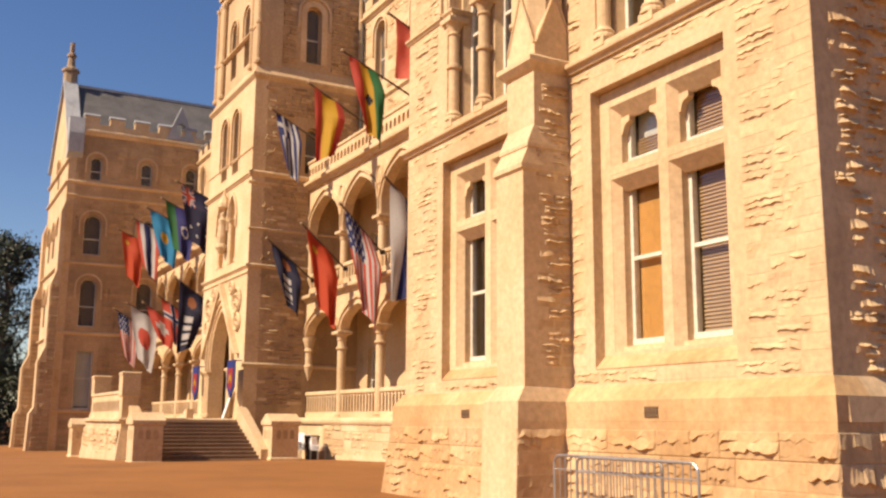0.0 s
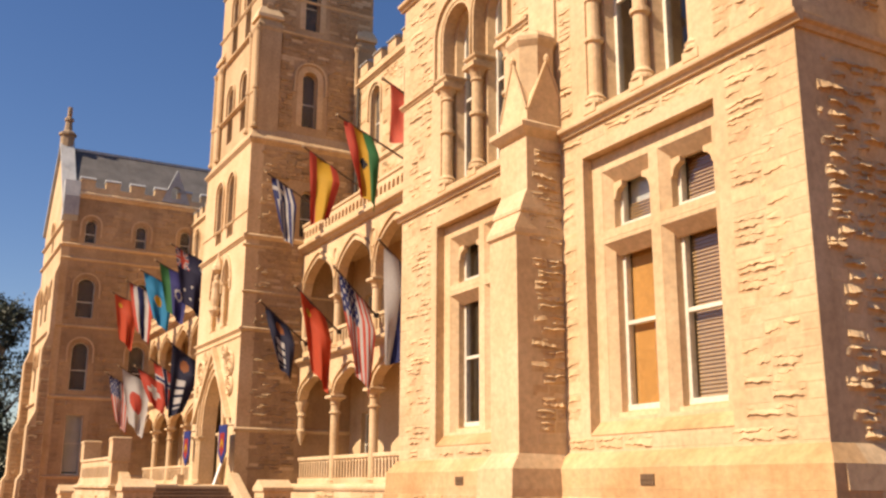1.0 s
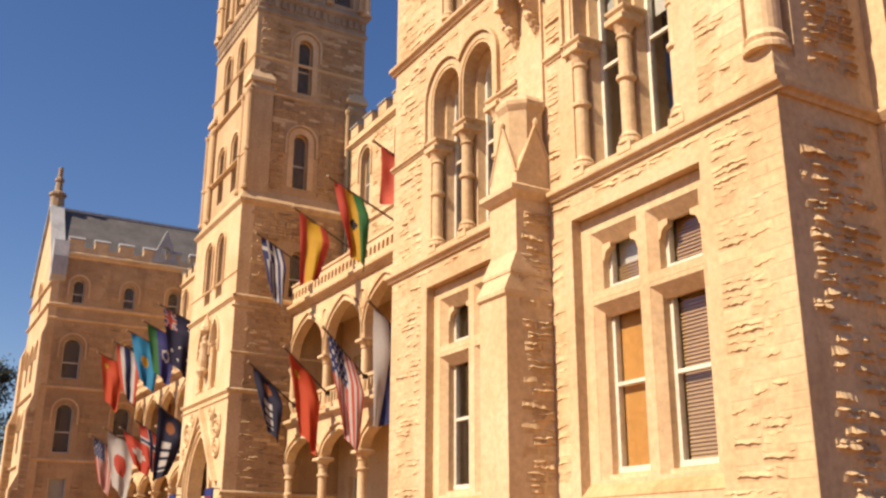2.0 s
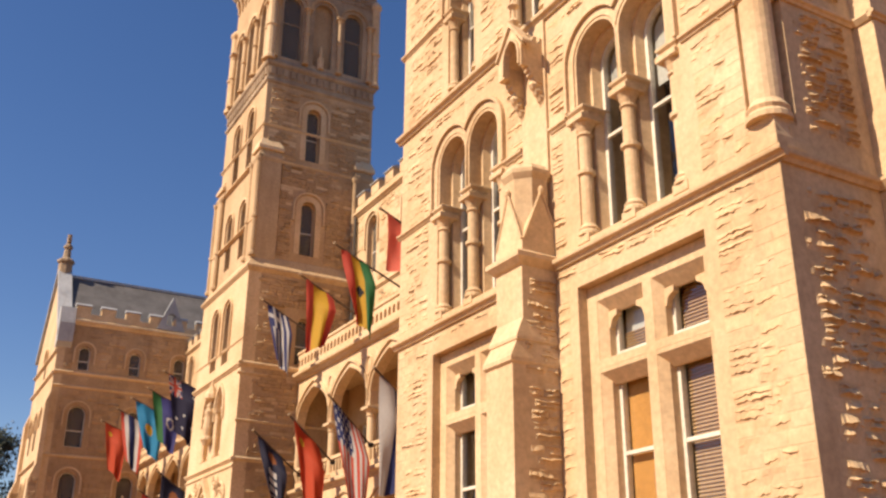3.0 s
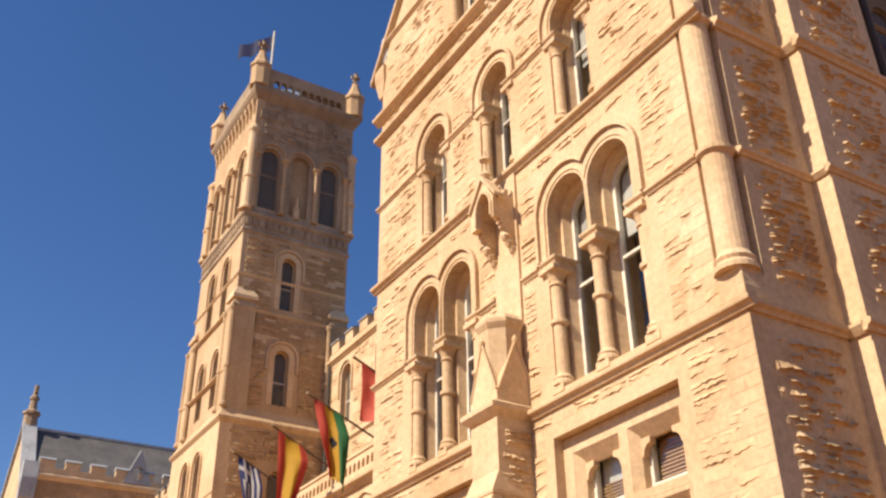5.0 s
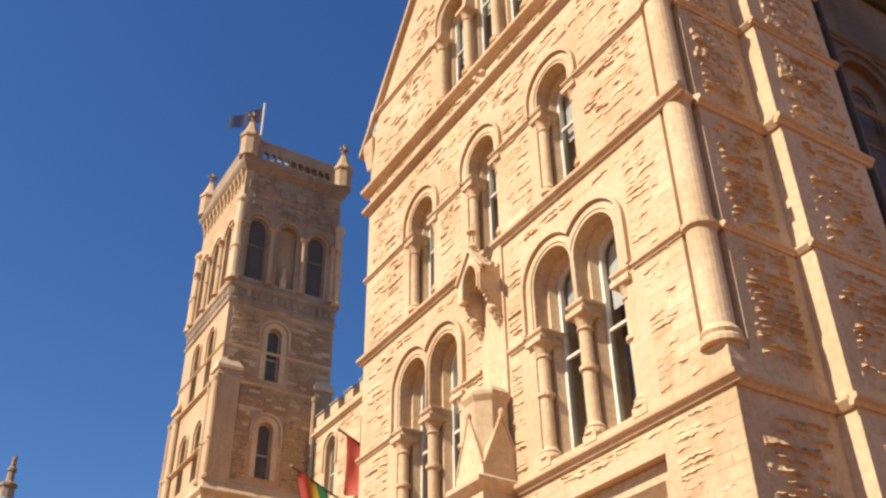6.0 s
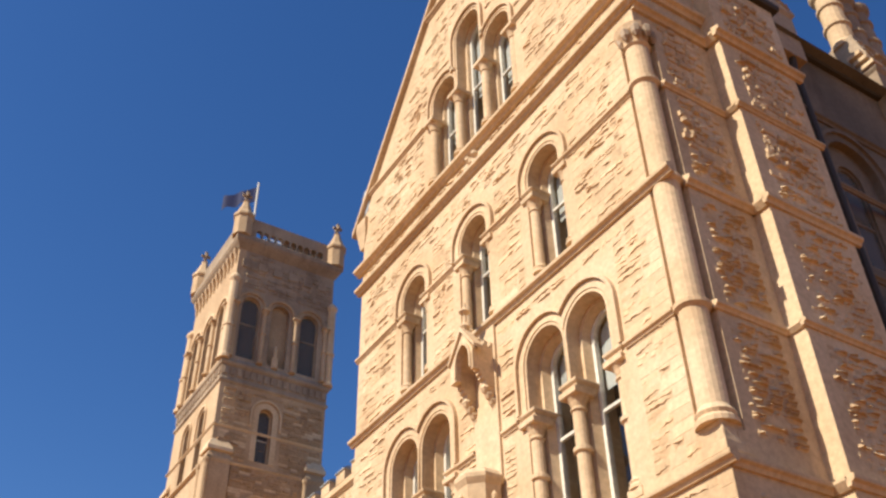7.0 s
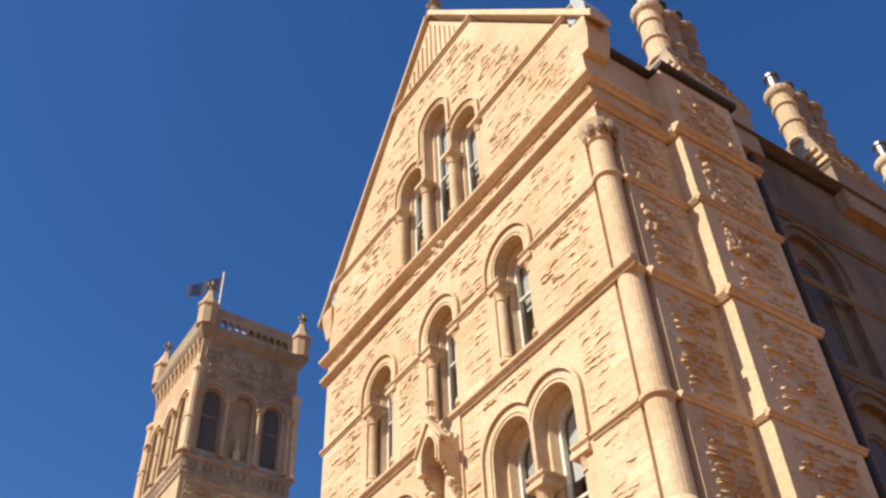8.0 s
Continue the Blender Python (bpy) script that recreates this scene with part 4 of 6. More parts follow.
# lower stage
fh = [gothic_line(TCX, 1.7, 4.8, 1.75, 2.5, 8)]
fh = [list(reversed(q)) for q in fh]
for c in (-51.75, -49.65):
    fh.append(list(reversed(gothic_line(c, 9.7, 12.2, 0.62, 1.1, 6))))
    fh.append(list(reversed(arc_line(c, 14.6, 17.5, 0.55))))
low = part("lower_stage", Geo().slab([(TX0, -0.8), (TX1, -0.8), (TX1, 19.2), (TX0, 19.2)], fh, 0, 0.7), STONE, tower, "sunlit dressed lower stage with portal", TF)
sh = [list(reversed(arc_line(17.7, 14.3, 16.4, 0.42)))]
# side wall darker than the front, part of its shade is material colour
low_side = part("lower_side", Geo().slab([(TY0 + 0.702, -0.8), (TY1, -0.8), (TY1, 19.2), (TY0 + 0.702, 19.2)], sh, 0, 0.7), SHADED_STONE, tower, "shaded rubble-coursed side", TS)
part("tower_core", Geo().box(TX0, TX0 + 0.7, TY0 + 0.702, TY1, -0.8, 19.2).box(TX0 + 0.702, TX1 - 0.702, TY1 - 0.6, TY1, -0.8, 19.2), SHADED_STONE, tower)
for c in (-51.75, -49.65):
    part("blind_panel", Geo().box(c - 0.7, c + 0.7, 0.5, 0.56, 9.6, 13.6), STONE, tower, m=TF)
    part("hood_mould", Geo().band(gothic_line(c, 11.6, 12.2, 0.7, 1.2, 6), gothic_line(c, 11.6, 12.2, 0.86, 1.4, 6), -0.1, 0.02), STONE, tower, m=TF)
    small_window(tower, TF, c, 14.6, 17.5, 0.55, 0.4)
    small_hood(tower, TF, c, 15.2, 17.5, 0.68)
    for s in (-1, 1):
        colonnette(tower, TF, c + s * 0.6, 0.1, 9.75, 12.2, 0.09)
small_window(tower, TS, 17.7, 14.3, 16.4, 0.42, 0.35)
# niche figure between the blind panels: a plain carved shape
g = Geo().lathe(TCX, -0.25, [(0.16, 10.4), (0.34, 10.7), (0.3, 10.85), (0.22, 10.9), (0.26, 11.3), (0.2, 11.9), (0.24, 12.2), (0.12, 12.35), (0.13, 12.55), (0.05, 12.65)], 10)
part("carved_figure", g, STONE, tower, m=TF)
part("figure_canopy", Geo().lathe(TCX, -0.2, [(0.1, 12.75), (0.36, 12.9), (0.36, 13.1), (0.1, 13.6), (0.03, 13.9)], 8), STONE, tower, m=TF)
# portal: nested orders, gable mould, carved roundels, inner wall and doors
for k in range(3):
    a = 1.76 + 0.27 * k
    part("portal_order", Geo().band(gothic_line(TCX, 1.7, 4.8, a, 2.52 + 0.3 * k), gothic_line(TCX, 1.7, 4.8, a + 0.14, 2.68 + 0.3 * k), -0.06 * (k + 1), 0.02), STONE, tower, m=TF)
for s in (-1, 1):
    g = Geo().loft([[(TCX + s * 3.0, y, 4.9), (TCX + s * 3.25, y, 4.9), (TCX + s * 0.0, y, 8.75), (TCX + s * 0.0, y, 8.4)] for y in (-0.28, 0.0)])
    part("portal_gable", g, STONE, tower, m=TF)
    for dx, z, r in ((2.55, 7.6, 0.62), (2.75, 6.5, 0.42), (1.6, 8.35, 0.3)):
        g = Geo()
        n = 16
        rings = []
        for i in range(n):
            a = 2 * math.pi * i / n
            rings.append([(TCX + s * dx + (r + 0.09 * math.cos(b)) * math.cos(a), -0.05 + 0.1 * math.sin(b), z + (r + 0.09 * math.cos(b)) * math.sin(a)) for b in (0, 1.57, 3.14, 4.71)])
        g.loft(rings + [rings[0]], caps=False)
        for i in range(4):
            a = i * math.pi / 2 + 0.4
            g.lathe(TCX + s * dx + 0.5 * r * math.cos(a), -0.02, [(0.02, z + 0.5 * r * math.sin(a) - 0.16), (0.16, z + 0.5 * r * math.sin(a)), (0.02, z + 0.5 * r * math.sin(a) + 0.16)], 6)
        part("carved_roundel", g, STONE, tower, m=TF)
    for k in range(3):
        colonnette(tower, TF, TCX + s * (1.85 + 0.27 * k), -0.08 - 0.05 * k, 1.75, 4.2, 0.1)
part("portal_back", Geo().slab([(TCX - 2.2, 1.6), (TCX + 2.2, 1.6), (TCX + 2.2, 7.4), (TCX - 2.2, 7.4)], [[(TCX - 1.2, 1.7), (TCX - 0.08, 1.7), (TCX - 0.08, 4.3), (TCX - 1.2, 4.3)], [(TCX + 0.08, 1.7), (TCX + 1.2, 1.7), (TCX + 1.2, 4.3), (TCX + 0.08, 4.3)]], 1.3, 1.5), STONE, tower, m=TF)
for s in (-1, 1):
    part("door", Geo().box(TCX + min(s * 0.08, s * 1.2), TCX + max(s * 0.08, s * 1.2), 1.42, 1.48, 1.7, 4.3, 0.02), POLE, tower, "dark timber door leaf", TF)

# string courses of both visible faces
for zt, h, p in ((4.42, 0.25, 0.12), (9.35, 0.24, 0.14), (11.2, 0.16, 0.08), (14.15, 0.3, 0.16)):
    moulding(tower, TS, TY0 - p, TY1, zt, h, p)
    if zt != 11.2 and zt > 5:
        moulding(tower, TF, TX0 - p, TX1 + p, zt, h, p)
moulding(tower, TS, TY0 - 0.16, 15.9, 13.6, 0.18, 0.1)
moulding(tower, TF, TX0 - 0.1, TX1 + 0.1, 8.95, 0.14, 0.08)
moulding(tower, TF, TX0 - 0.1, TX1 + 0.1, 15.4, 0.14, 0.06)
# weathered set-off over the lower stage
g = Geo().loft([[(TX0 - p, TY0 - p, z), (TX1 + p, TY0 - p, z), (TX1 + p, TY1, z), (TX0 - p, TY1, z)] for p, z in ((0.0, 19.0), (0.12, 19.15), (0.16, 19.2), (0.16, 19.3), (0.02, 19.5), (-0.24, 20.0))])
part("set_off", g, TOWER_LIGHT, tower, "pale sloping stone set-off")
# upper stage with paired windows
fh = []
for c in (-51.75, -49.3):
    fh.append(list(reversed(arc_line(c, 20.6, 23.4, 0.5))))
    fh.append(list(reversed(arc_line(c, 26.2, 29.3, 0.5))))
part("upper_stage", Geo().slab([(UX0, 19.7), (UX1, 19.7), (UX1, 31.0), (UX0, 31.0)], fh, 0, 0.6), TOWER_LIGHT, tower, "sunlit upper stage with paired lancets", UF)
sh = [list(reversed(arc_line(17.68, 20.5, 23.3, 0.42))), list(reversed(arc_line(17.68, 26.2, 29.15, 0.42)))]
# again the darker stone, shade coloured in beside the sunlit front
up_side = part("upper_side", Geo().slab([(UY0 + 0.602, 19.7), (UY1, 19.7), (UY1, 31.0), (UY0 + 0.602, 31.0)], sh, 0, 0.6), SHADED_STONE, tower, "shaded side of coursed rubble", US)
# added inner walls, dark so that the windows look into a dim room
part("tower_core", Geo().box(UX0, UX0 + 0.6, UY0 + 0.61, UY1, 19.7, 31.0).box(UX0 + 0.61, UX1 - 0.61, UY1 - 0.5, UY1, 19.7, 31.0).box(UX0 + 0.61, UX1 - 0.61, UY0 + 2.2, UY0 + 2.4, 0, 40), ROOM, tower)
for c in (-51.75, -49.3):
    for zb, zs in ((20.6, 23.4), (26.2, 29.3)):
        small_window(tower, UF, c, zb, zs, 0.5, 0.4)
        small_hood(tower, UF, c, zs - 1.2, zs, 0.66)
for zb, zs in ((20.5, 23.3), (26.2, 29.15)):
    small_window(tower, US, 17.68, zb, zs, 0.42, 0.35)
    small_hood(tower, US, 17.68, zs - 0.9, zs, 0.85, p=0.12, w=0.1)
    part("window_surround", Geo().band(arc_line(17.68, zb, zs, 0.43), arc_line(17.68, zb, zs, 0.75), -0.03, 0.02), STONE, tower, m=US)
# clasping corner pilasters
for x0, x1, y0, y1, tag in ((UX1 - 1.0, UX1 + 0.15, UY0 - 0.15, UY0 + 1.15, 0), (UX0 - 0.15, UX0 + 1.0, UY0 - 0.15, UY0 + 1.15, 0), (UX1 - 0.6, UX1 + 0.15, UY1 - 1.0, UY1 + 0.12, 1)):
    g = Geo().loft([[(a, b, z), (c, b, z), (c, d, z), (a, d, z)] for a, c, b, d, z in ((x0, x1, y0, y1, 19.6), (x0, x1, y0, y1, 25.6), (x0 - 0.05, x1 + 0.05, y0 - 0.05, y1 + 0.05, 25.75), (x0 - 0.05, x1 + 0.05, y0 - 0.05, y1 + 0.05, 25.9), (x0 + 0.1, x1 - 0.13, y0 + 0.13, y1 - 0.1, 26.4))])
    pil = part("corner_pilaster", g, TOWER_LIGHT, tower)
    for px, py in ((x0, y0), (x1, y0)):
        part("nook_shaft", Geo().lathe(px, py, [(0.2, 19.9), (0.2, 20.05), (0.13, 20.15), (0.13, 22.05), (0.18, 22.1), (0.18, 22.25), (0.13, 22.3), (0.13, 25.4), (0.2, 25.6), (0.2, 25.72)], 8), TOWER_LIGHT, pil)
    part("pilaster_cap", Geo().loft([[(a, b, z), (c, b, z), (c, d, z), (a, d, z)] for a, c, b, d, z in ((x0 - 0.08, x1 + 0.08, y0 - 0.08, y1 + 0.08, 26.3), (x0 - 0.08, x1 + 0.08, y0 - 0.08, y1 + 0.08, 26.5), (x0 + 0.12, x1 - 0.14, y0 + 0.14, y1 - 0.12, 27.0))]), STONE, pil, "pale sloping cap stone")
for zt in (22.2, 25.9, 28.0):
    moulding(tower, UF, UX0 - 0.2, UX1 + 0.2, zt, 0.2, 0.2 if zt < 26 else 0.1)
    if zt > 25:
        moulding(tower, US, UY0 - 0.1, UY1, zt, 0.18, 0.08)
# belfry
BF, BS = FRONT(UY0), SIDE(UX1)
g = Geo().loft([[(UX0 - p, UY0 - p, z), (UX1 + p, UY0 - p, z), (UX1 + p, UY1 + p, z), (UX0 - p, UY1 + p, z)] for p, z in ((0.0, 30.6), (0.1, 30.7), (0.1, 30.85), (0.02, 30.95), (0.02, 31.7), (0.12, 31.8), (0.16, 31.9), (0.16, 32.0), (0.0, 32.3))])
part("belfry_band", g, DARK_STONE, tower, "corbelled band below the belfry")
for m, a, b in ((BF, UX0, UX1), (BS, UY0, UY1)):
    n = 16
    for i in range(n):
        x = a + (b - a) * (i + 0.5) / n
        part("dentil", Geo().box(x - 0.12, x + 0.12, -0.1, 0.05, 31.15, 31.65), DARK_STONE, tower, m=m)
belf = [15.98, 17.92, 19.9]
bh = [list(reversed(arc_line(c, 32.5, 36.3, 0.6))) for c in belf]
# sooty stone, darker than the belfry front since shade is coloured in as well
belfry_side = part("belfry_side", Geo().slab([(UY0 + 0.502, 32.0), (UY1, 32.0), (UY1, 41.0), (UY0 + 0.502, 41.0)], bh, 0, 0.5), DARK_STONE, tower, "sooty belfry wall with three arched openings, shade also put into its colour", BS)
fc = [-52.9, -50.7, -48.5]
bh = [list(reversed(arc_line(c, 32.5, 36.3, 0.7))) for c in fc]
part("belfry_front", Geo().slab([(UX0, 32.0), (UX1, 32.0), (UX1, 41.0), (UX0, 41.0)], bh, 0, 0.5), TOWER_LIGHT, tower, "sunlit belfry front", BF)
part("tower_core", Geo().box(UX0, UX0 + 0.5, UY0 + 0.51, UY1, 31.0, 41.0).box(UX0 + 0.51, UX1 - 0.51, UY1 - 0.5, UY1, 31.0, 41.0).box(UX0 + 0.5, UX1 - 0.6, UY0 + 0.6, UY1 - 0.6, 40.4, 40.8), SHADED_STONE, tower)
for c in belf:
    if c != belf[1]:
        small_window(tower, BS, c, 32.5, 36.3, 0.6, 0.3, mat=DARK_STONE, rail=35.0)
    else:
        part("blind_panel", Geo().box(c - 0.75, c + 0.75, 0.3, 0.36, 32.4, 37.1), SHADED_STONE, tower, m=BS)
        part("ledge_figure", Geo().lathe(c - 0.1, -0.05, [(0.2, 32.3), (0.22, 33.0), (0.1, 33.1), (0.12, 33.6), (0.05, 33.9)], 8), STONE, tower, m=BS)
    small_hood(tower, BS, c, 36.0, 36.3, 0.8, SHADED_STONE, 0.12, 0.14)
for x in (14.95, 16.85, 18.95, 20.95):
    colonnette(tower, BS, x, -0.1, 32.3, 36.2, 0.13, 34.4, TOWER_LIGHT)
for c in fc:
    small_window(tower, BF, c, 32.5, 36.3, 0.7, 0.35, rail=35.0)
    small_hood(tower, BF, c, 36.0, 36.3, 0.85, None, 0.12, 0.16)
for x in (-53.95, -51.8, -49.6, -47.45):
    colonnette(tower, BF, x, -0.1, 32.3, 36.2, 0.15, 34.4)
for x, y in ((UX1 + 0.02, UY0 - 0.02), (UX0, UY0), (UX1, UY1)):
    part("corner_shaft", Geo().lathe(x, y, [(0.34, 32.1), (0.34, 32.3), (0.26, 32.4), (0.26, 34.3), (0.33, 34.35), (0.33, 34.5), (0.26, 34.55), (0.26, 37.6), (0.36, 37.8), (0.36, 37.95), (0.1, 38.3)], 10), STONE, tower)
# cornice with corbels, pierced parapet, pinnacles
g = Geo().loft([[(UX0 - p, UY0 - p, z), (UX1 + p, UY0 - p, z), (UX1 + p, UY1 + p, z), (UX0 - p, UY1 + p, z)] for p, z in ((0.02, 40.3), (0.15, 40.5), (0.3, 40.7), (0.4, 40.9), (0.4, 41.2), (0.3, 41.3))])
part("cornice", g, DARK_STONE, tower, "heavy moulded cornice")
for m, a, b in ((BF, UX0, UX1), (BS, UY0, UY1)):
    if m is BS:
        for i in range(6):
            x = a + (b - a) * (i + 0.6) / 6.4
            part("corbel", Geo().box(x - 0.3, x + 0.3, -0.09, 0.03, 38.95 + 0.06 * (i % 2), 39.65, 0.03), DARK_STONE, tower, m=m)
        continue
    for i in range(12):
        x = a + (b - a) * (i + 0.5) / 12
        g = Geo().loft([[(x - 0.12, d, z), (x + 0.12, d, z), (x + 0.12, 0.03, z), (x - 0.12, 0.03, z)] for d, z in ((-0.02, 39.3), (-0.12, 39.5), (-0.12, 39.8), (-0.25, 40.1), (-0.25, 40.4))])
        part("corbel", g, TOWER_LIGHT, tower, m=m)
for m, a, b in ((BF, UX0, UX1), (BS, UY0, UY1), (FRONT(UY1 - 0.3), UX0, UX1)):
    hs = []
    n = 10
    for i in range(n):
        x = a + 0.9 + (b - a - 1.8) * (i + 0.5) / n
        hs.append(list(reversed(arc_line(x, 41.55, 41.95, 0.2, 6))))
    part("parapet", Geo().slab([(a + 0.32, 41.28), (b - 0.32, 41.28), (b - 0.32, 42.95), (a + 0.32, 42.95)], hs, -0.05, 0.25), DARK_STONE, tower, "pierced stone parapet", m)
    if m is BS:
        part("parapet_backing", Geo().box(a + 2.9, b - 0.4, 0.26, 0.32, 41.3, 42.9), DARK_STONE, tower, m=m)
for x, y in ((UX1, UY0), (UX0, UY0), (UX1, UY1), (UX0, UY1)):
    g = Geo().lathe(x, y, [(0.62, 41.2), (0.62, 42.6), (0.72, 42.7), (0.72, 42.85), (0.5, 43.2), (0.25, 43.9), (0.2, 44.1), (0.24, 44.15), (0.1, 44.25)], 8)
    pn = part("pinnacle", g, TOWER_LIGHT, tower, "octagonal stone pinnacle with cross")
    part("cross", Geo().box(x - 0.08, x + 0.08, y - 0.08, y + 0.08, 44.2, 45.1).box(x - 0.32, x + 0.32, y - 0.07, y + 0.07, 44.6, 44.78).box(x - 0.07, x + 0.07, y - 0.32, y + 0.32, 44.6, 44.78), DARK_STONE, pn)
part("tower_roof", Geo().loft([[(UX0 + 0.6, UY0 + 0.6, 41.3), (UX1 - 0.6, UY0 + 0.6, 41.3), (UX1 - 0.6, UY1 - 0.6, 41.3), (UX0 + 0.6, UY1 - 0.6, 41.3)], [(TCX - 0.5, 17.6, 44.6), (TCX + 0.5, 17.6, 44.6), (TCX + 0.5, 18.6, 44.6), (TCX - 0.5, 18.6, 44.6)]]), LEAD, tower, "low pale lead roof")

# ---------- two-storey arcades ----------
def arcade(xs, name_label):
    """Two-storey loggia in front of a battlemented wall; xs: the column lines from the tower outwards."""
    Y = 17.6
    ar = thing("arcade_range", ((xs[0] + xs[-1]) / 2, 19, 0), name_label, "building", "arcaded ranges beside the tower")
    a, b = min(xs), max(xs)
    M = FRONT(Y)
    order = sorted(xs)
    base = part("base_wall", Geo().along_x(a, b, [(-0.55, -0.9), (-0.45, 1.45), (0.6, 1.45), (0.6, -0.9)]), STONE, ar, "rock-faced base wall", M)
    part("base_coping", Geo().along_x(a, b, [(-0.55, 1.452), (-0.6, 1.55), (-0.6, 1.64), (-0.4, 1.75), (0.6, 1.75), (0.6, 1.452)]), STONE, ar, m=M)
    part("loggia_floor", Geo().box(a, b, 0.6, 3.0, 1.5, 1.745).box(a, b, 0.3, 3.0, 7.45, 7.75), STONE, ar, m=M)
    part("loggia_ceiling", Geo().box(a, b, 0.3, 3.0, 13.3, 13.55), STONE, ar, m=M)
    for zc, rise, ztop, stilt in ((5.72, 0.95, 7.5, 0.15), (10.5, 1.5, 13.35, 0.7)):
        line = [(a, ztop)]
        for x0, x1 in zip(order, order[1:]):
            c, hw = (x0 + x1) / 2, (x1 - x0) / 2 - 0.2
            line += [(x0 + 0.001, zc)] if x0 == order[0] else []
            line += gothic_line(c, zc, zc + stilt, hw, rise, 8)
        line += [(b - 0.001, zc), (b, ztop)]
        part("arch_wall", Geo().slab(line, [], -0.02, 0.42), STONE, ar, "wall of moulded arches", M)
        for x0, x1 in zip(order, order[1:]):
            c, hw = (x0 + x1) / 2, (x1 - x0) / 2 - 0.2
            part("hood_mould", Geo().band(gothic_line(c, zc + 0.1, zc + stilt, hw + 0.02, rise + 0.02), gothic_line(c, zc + 0.1, zc + stilt, hw + 0.12, rise + 0.12), -0.06, 0.1), STONE, ar, m=M)
            part("hood_mould", Geo().band(gothic_line(c, zc + 0.3, zc + stilt, hw + 0.18, rise + 0.3), gothic_line(c, zc + 0.3, zc + stilt, hw + 0.26, rise + 0.42), -0.12, 0.02), STONE, ar, m=M)
    moulding(ar, M, a, b, 7.95, 0.45, 0.3)
    moulding(ar, M, a, b, 13.85, 0.5, 0.4, name="cornice")
    for x in order[1:-1]:
        colonnette(ar, M, x, 0.15, 1.75, 5.72, 0.2, 4.95)
        colonnette(ar, M, x, 0.15, 7.95, 10.5, 0.19, None)
        g = Geo()
        rings = [[(x + (0.3 + 0.06 * math.cos(q)) * math.cos(t), -0.03 + 0.07 * math.sin(q), 12.35 + (0.42 + 0.06 * math.cos(q)) * math.sin(t)) for q in (0, 1.57, 3.14, 4.71)] for t in [2 * math.pi * i / 14 for i in range(14)]]
        g.loft(rings + [rings[0]], caps=False)
        part("roundel", g, STONE, ar, m=M)
    xp = xs[0] + (0.3 if xs[0] < xs[-1] else -0.3)
    pipe = part("downpipe", Geo().tube([(xp, 20.3, 14.9), (xp, 20.3, 23.1)], 0.09), IRON, ar, "dark iron downpipe")
    part("hopper_head", Geo().loft([[(xp - a, 20.3 - a, z), (xp + a, 20.3 - a, z), (xp + a, 20.44, z), (xp - a, 20.44, z)] for a, z in ((0.1, 19.2), (0.22, 19.5), (0.24, 19.9), (0.26, 19.95))]), IRON, pipe)
    xt = xs[0] + (0.22 if xs[0] < xs[-1] else -0.22)
    part("wall_bracket", Geo().lathe(xt, 0.15, [(0.03, 3.6), (0.16, 4.0), (0.24, 4.3), (0.18, 4.4), (0.18, 5.0), (0.26, 5.05), (0.2, 5.2), (0.32, 5.6), (0.34, 5.72)], 12), STONE, ar, m=M)
    part("wall_bracket", Geo().lathe(xt, 0.15, [(0.03, 8.2), (0.2, 8.7), (0.18, 8.8), (0.18, 10.1), (0.3, 10.4), (0.32, 10.5)], 12), STONE, ar, m=M)
    # balustrades: rail, plinth and separate balusters
    bal = {}
    for zb, zt in ((1.75, 3.0), (7.95, 8.95)):
        h = zt - zb
        bal[zb] = Geo().box(-0.06, 0.06, -0.06, 0.06, zb + 0.25, zt - 0.28).box(-0.1, 0.1, -0.07, 0.07, zt - 0.3, zt - 0.18).mesh("baluster", STONE)
    for x0, x1 in zip(order, order[1:]):
        for zb, zt in ((1.75, 3.0), (7.95, 8.95)):
            r = part("balustrade", Geo().box(x0 + 0.22, x1 - 0.22, 0.02, 0.3, zt - 0.18, zt, 0.03).box(x0 + 0.22, x1 - 0.22, 0.05, 0.28, zb + 0.002, zb + 0.26), STONE, ar, m=M)
            n = int((x1 - x0 - 0.5) / 0.3)
            for i in range(n):
                ob = hang(new("baluster", bal[zb]), r)
                ob.matrix_basis = M @ Matrix.Translation((x0 + 0.35 + (x1 - x0 - 0.7) * i / (n - 1), 0.16, 0))
    # pierced parapet
    step = 0.42
    n = int((b - a) / step)
    hs = [list(reversed(arc_line(a + (i + 0.5) * (b - a) / n, 14.1, 14.38, 0.13, 5))) for i in range(n)]
    part("pierced_parapet", Geo().slab([(a, 13.8), (b, 13.8), (b, 14.75), (a, 14.75)], hs, -0.1, 0.12), STONE, ar, "pierced stone parapet", M)
    part("parapet_rail", Geo().box(a, b, -0.17, 0.18, 14.75, 14.9, 0.03), STONE, ar, m=M)
    # wall behind
    W = FRONT(20.45)
    mids = [(x0 + x1) / 2 for x0, x1 in zip(order, order[1:])]
    hs = []
    for c in mids:
        hs.append([(c - 0.8, 1.76), (c + 0.8, 1.76), (c + 0.8, 5.2), (c - 0.8, 5.2)])
        hs.append([(c - 0.8, 7.8), (c + 0.8, 7.8), (c + 0.8, 11.2), (c - 0.8, 11.2)])
        hs.append(list(reversed(arc_line(c, 15.2, 16.9, 0.55))))
        hs.append(list(reversed(arc_line(c, 19.2, 22.0, 0.6))))
    back = part("rear_wall", Geo().slab([(a, -0.9), (b, -0.9), (b, 23.3), (a, 23.3)], hs, 0, 0.5), STONE, ar, "sandstone wall with arched windows", W)
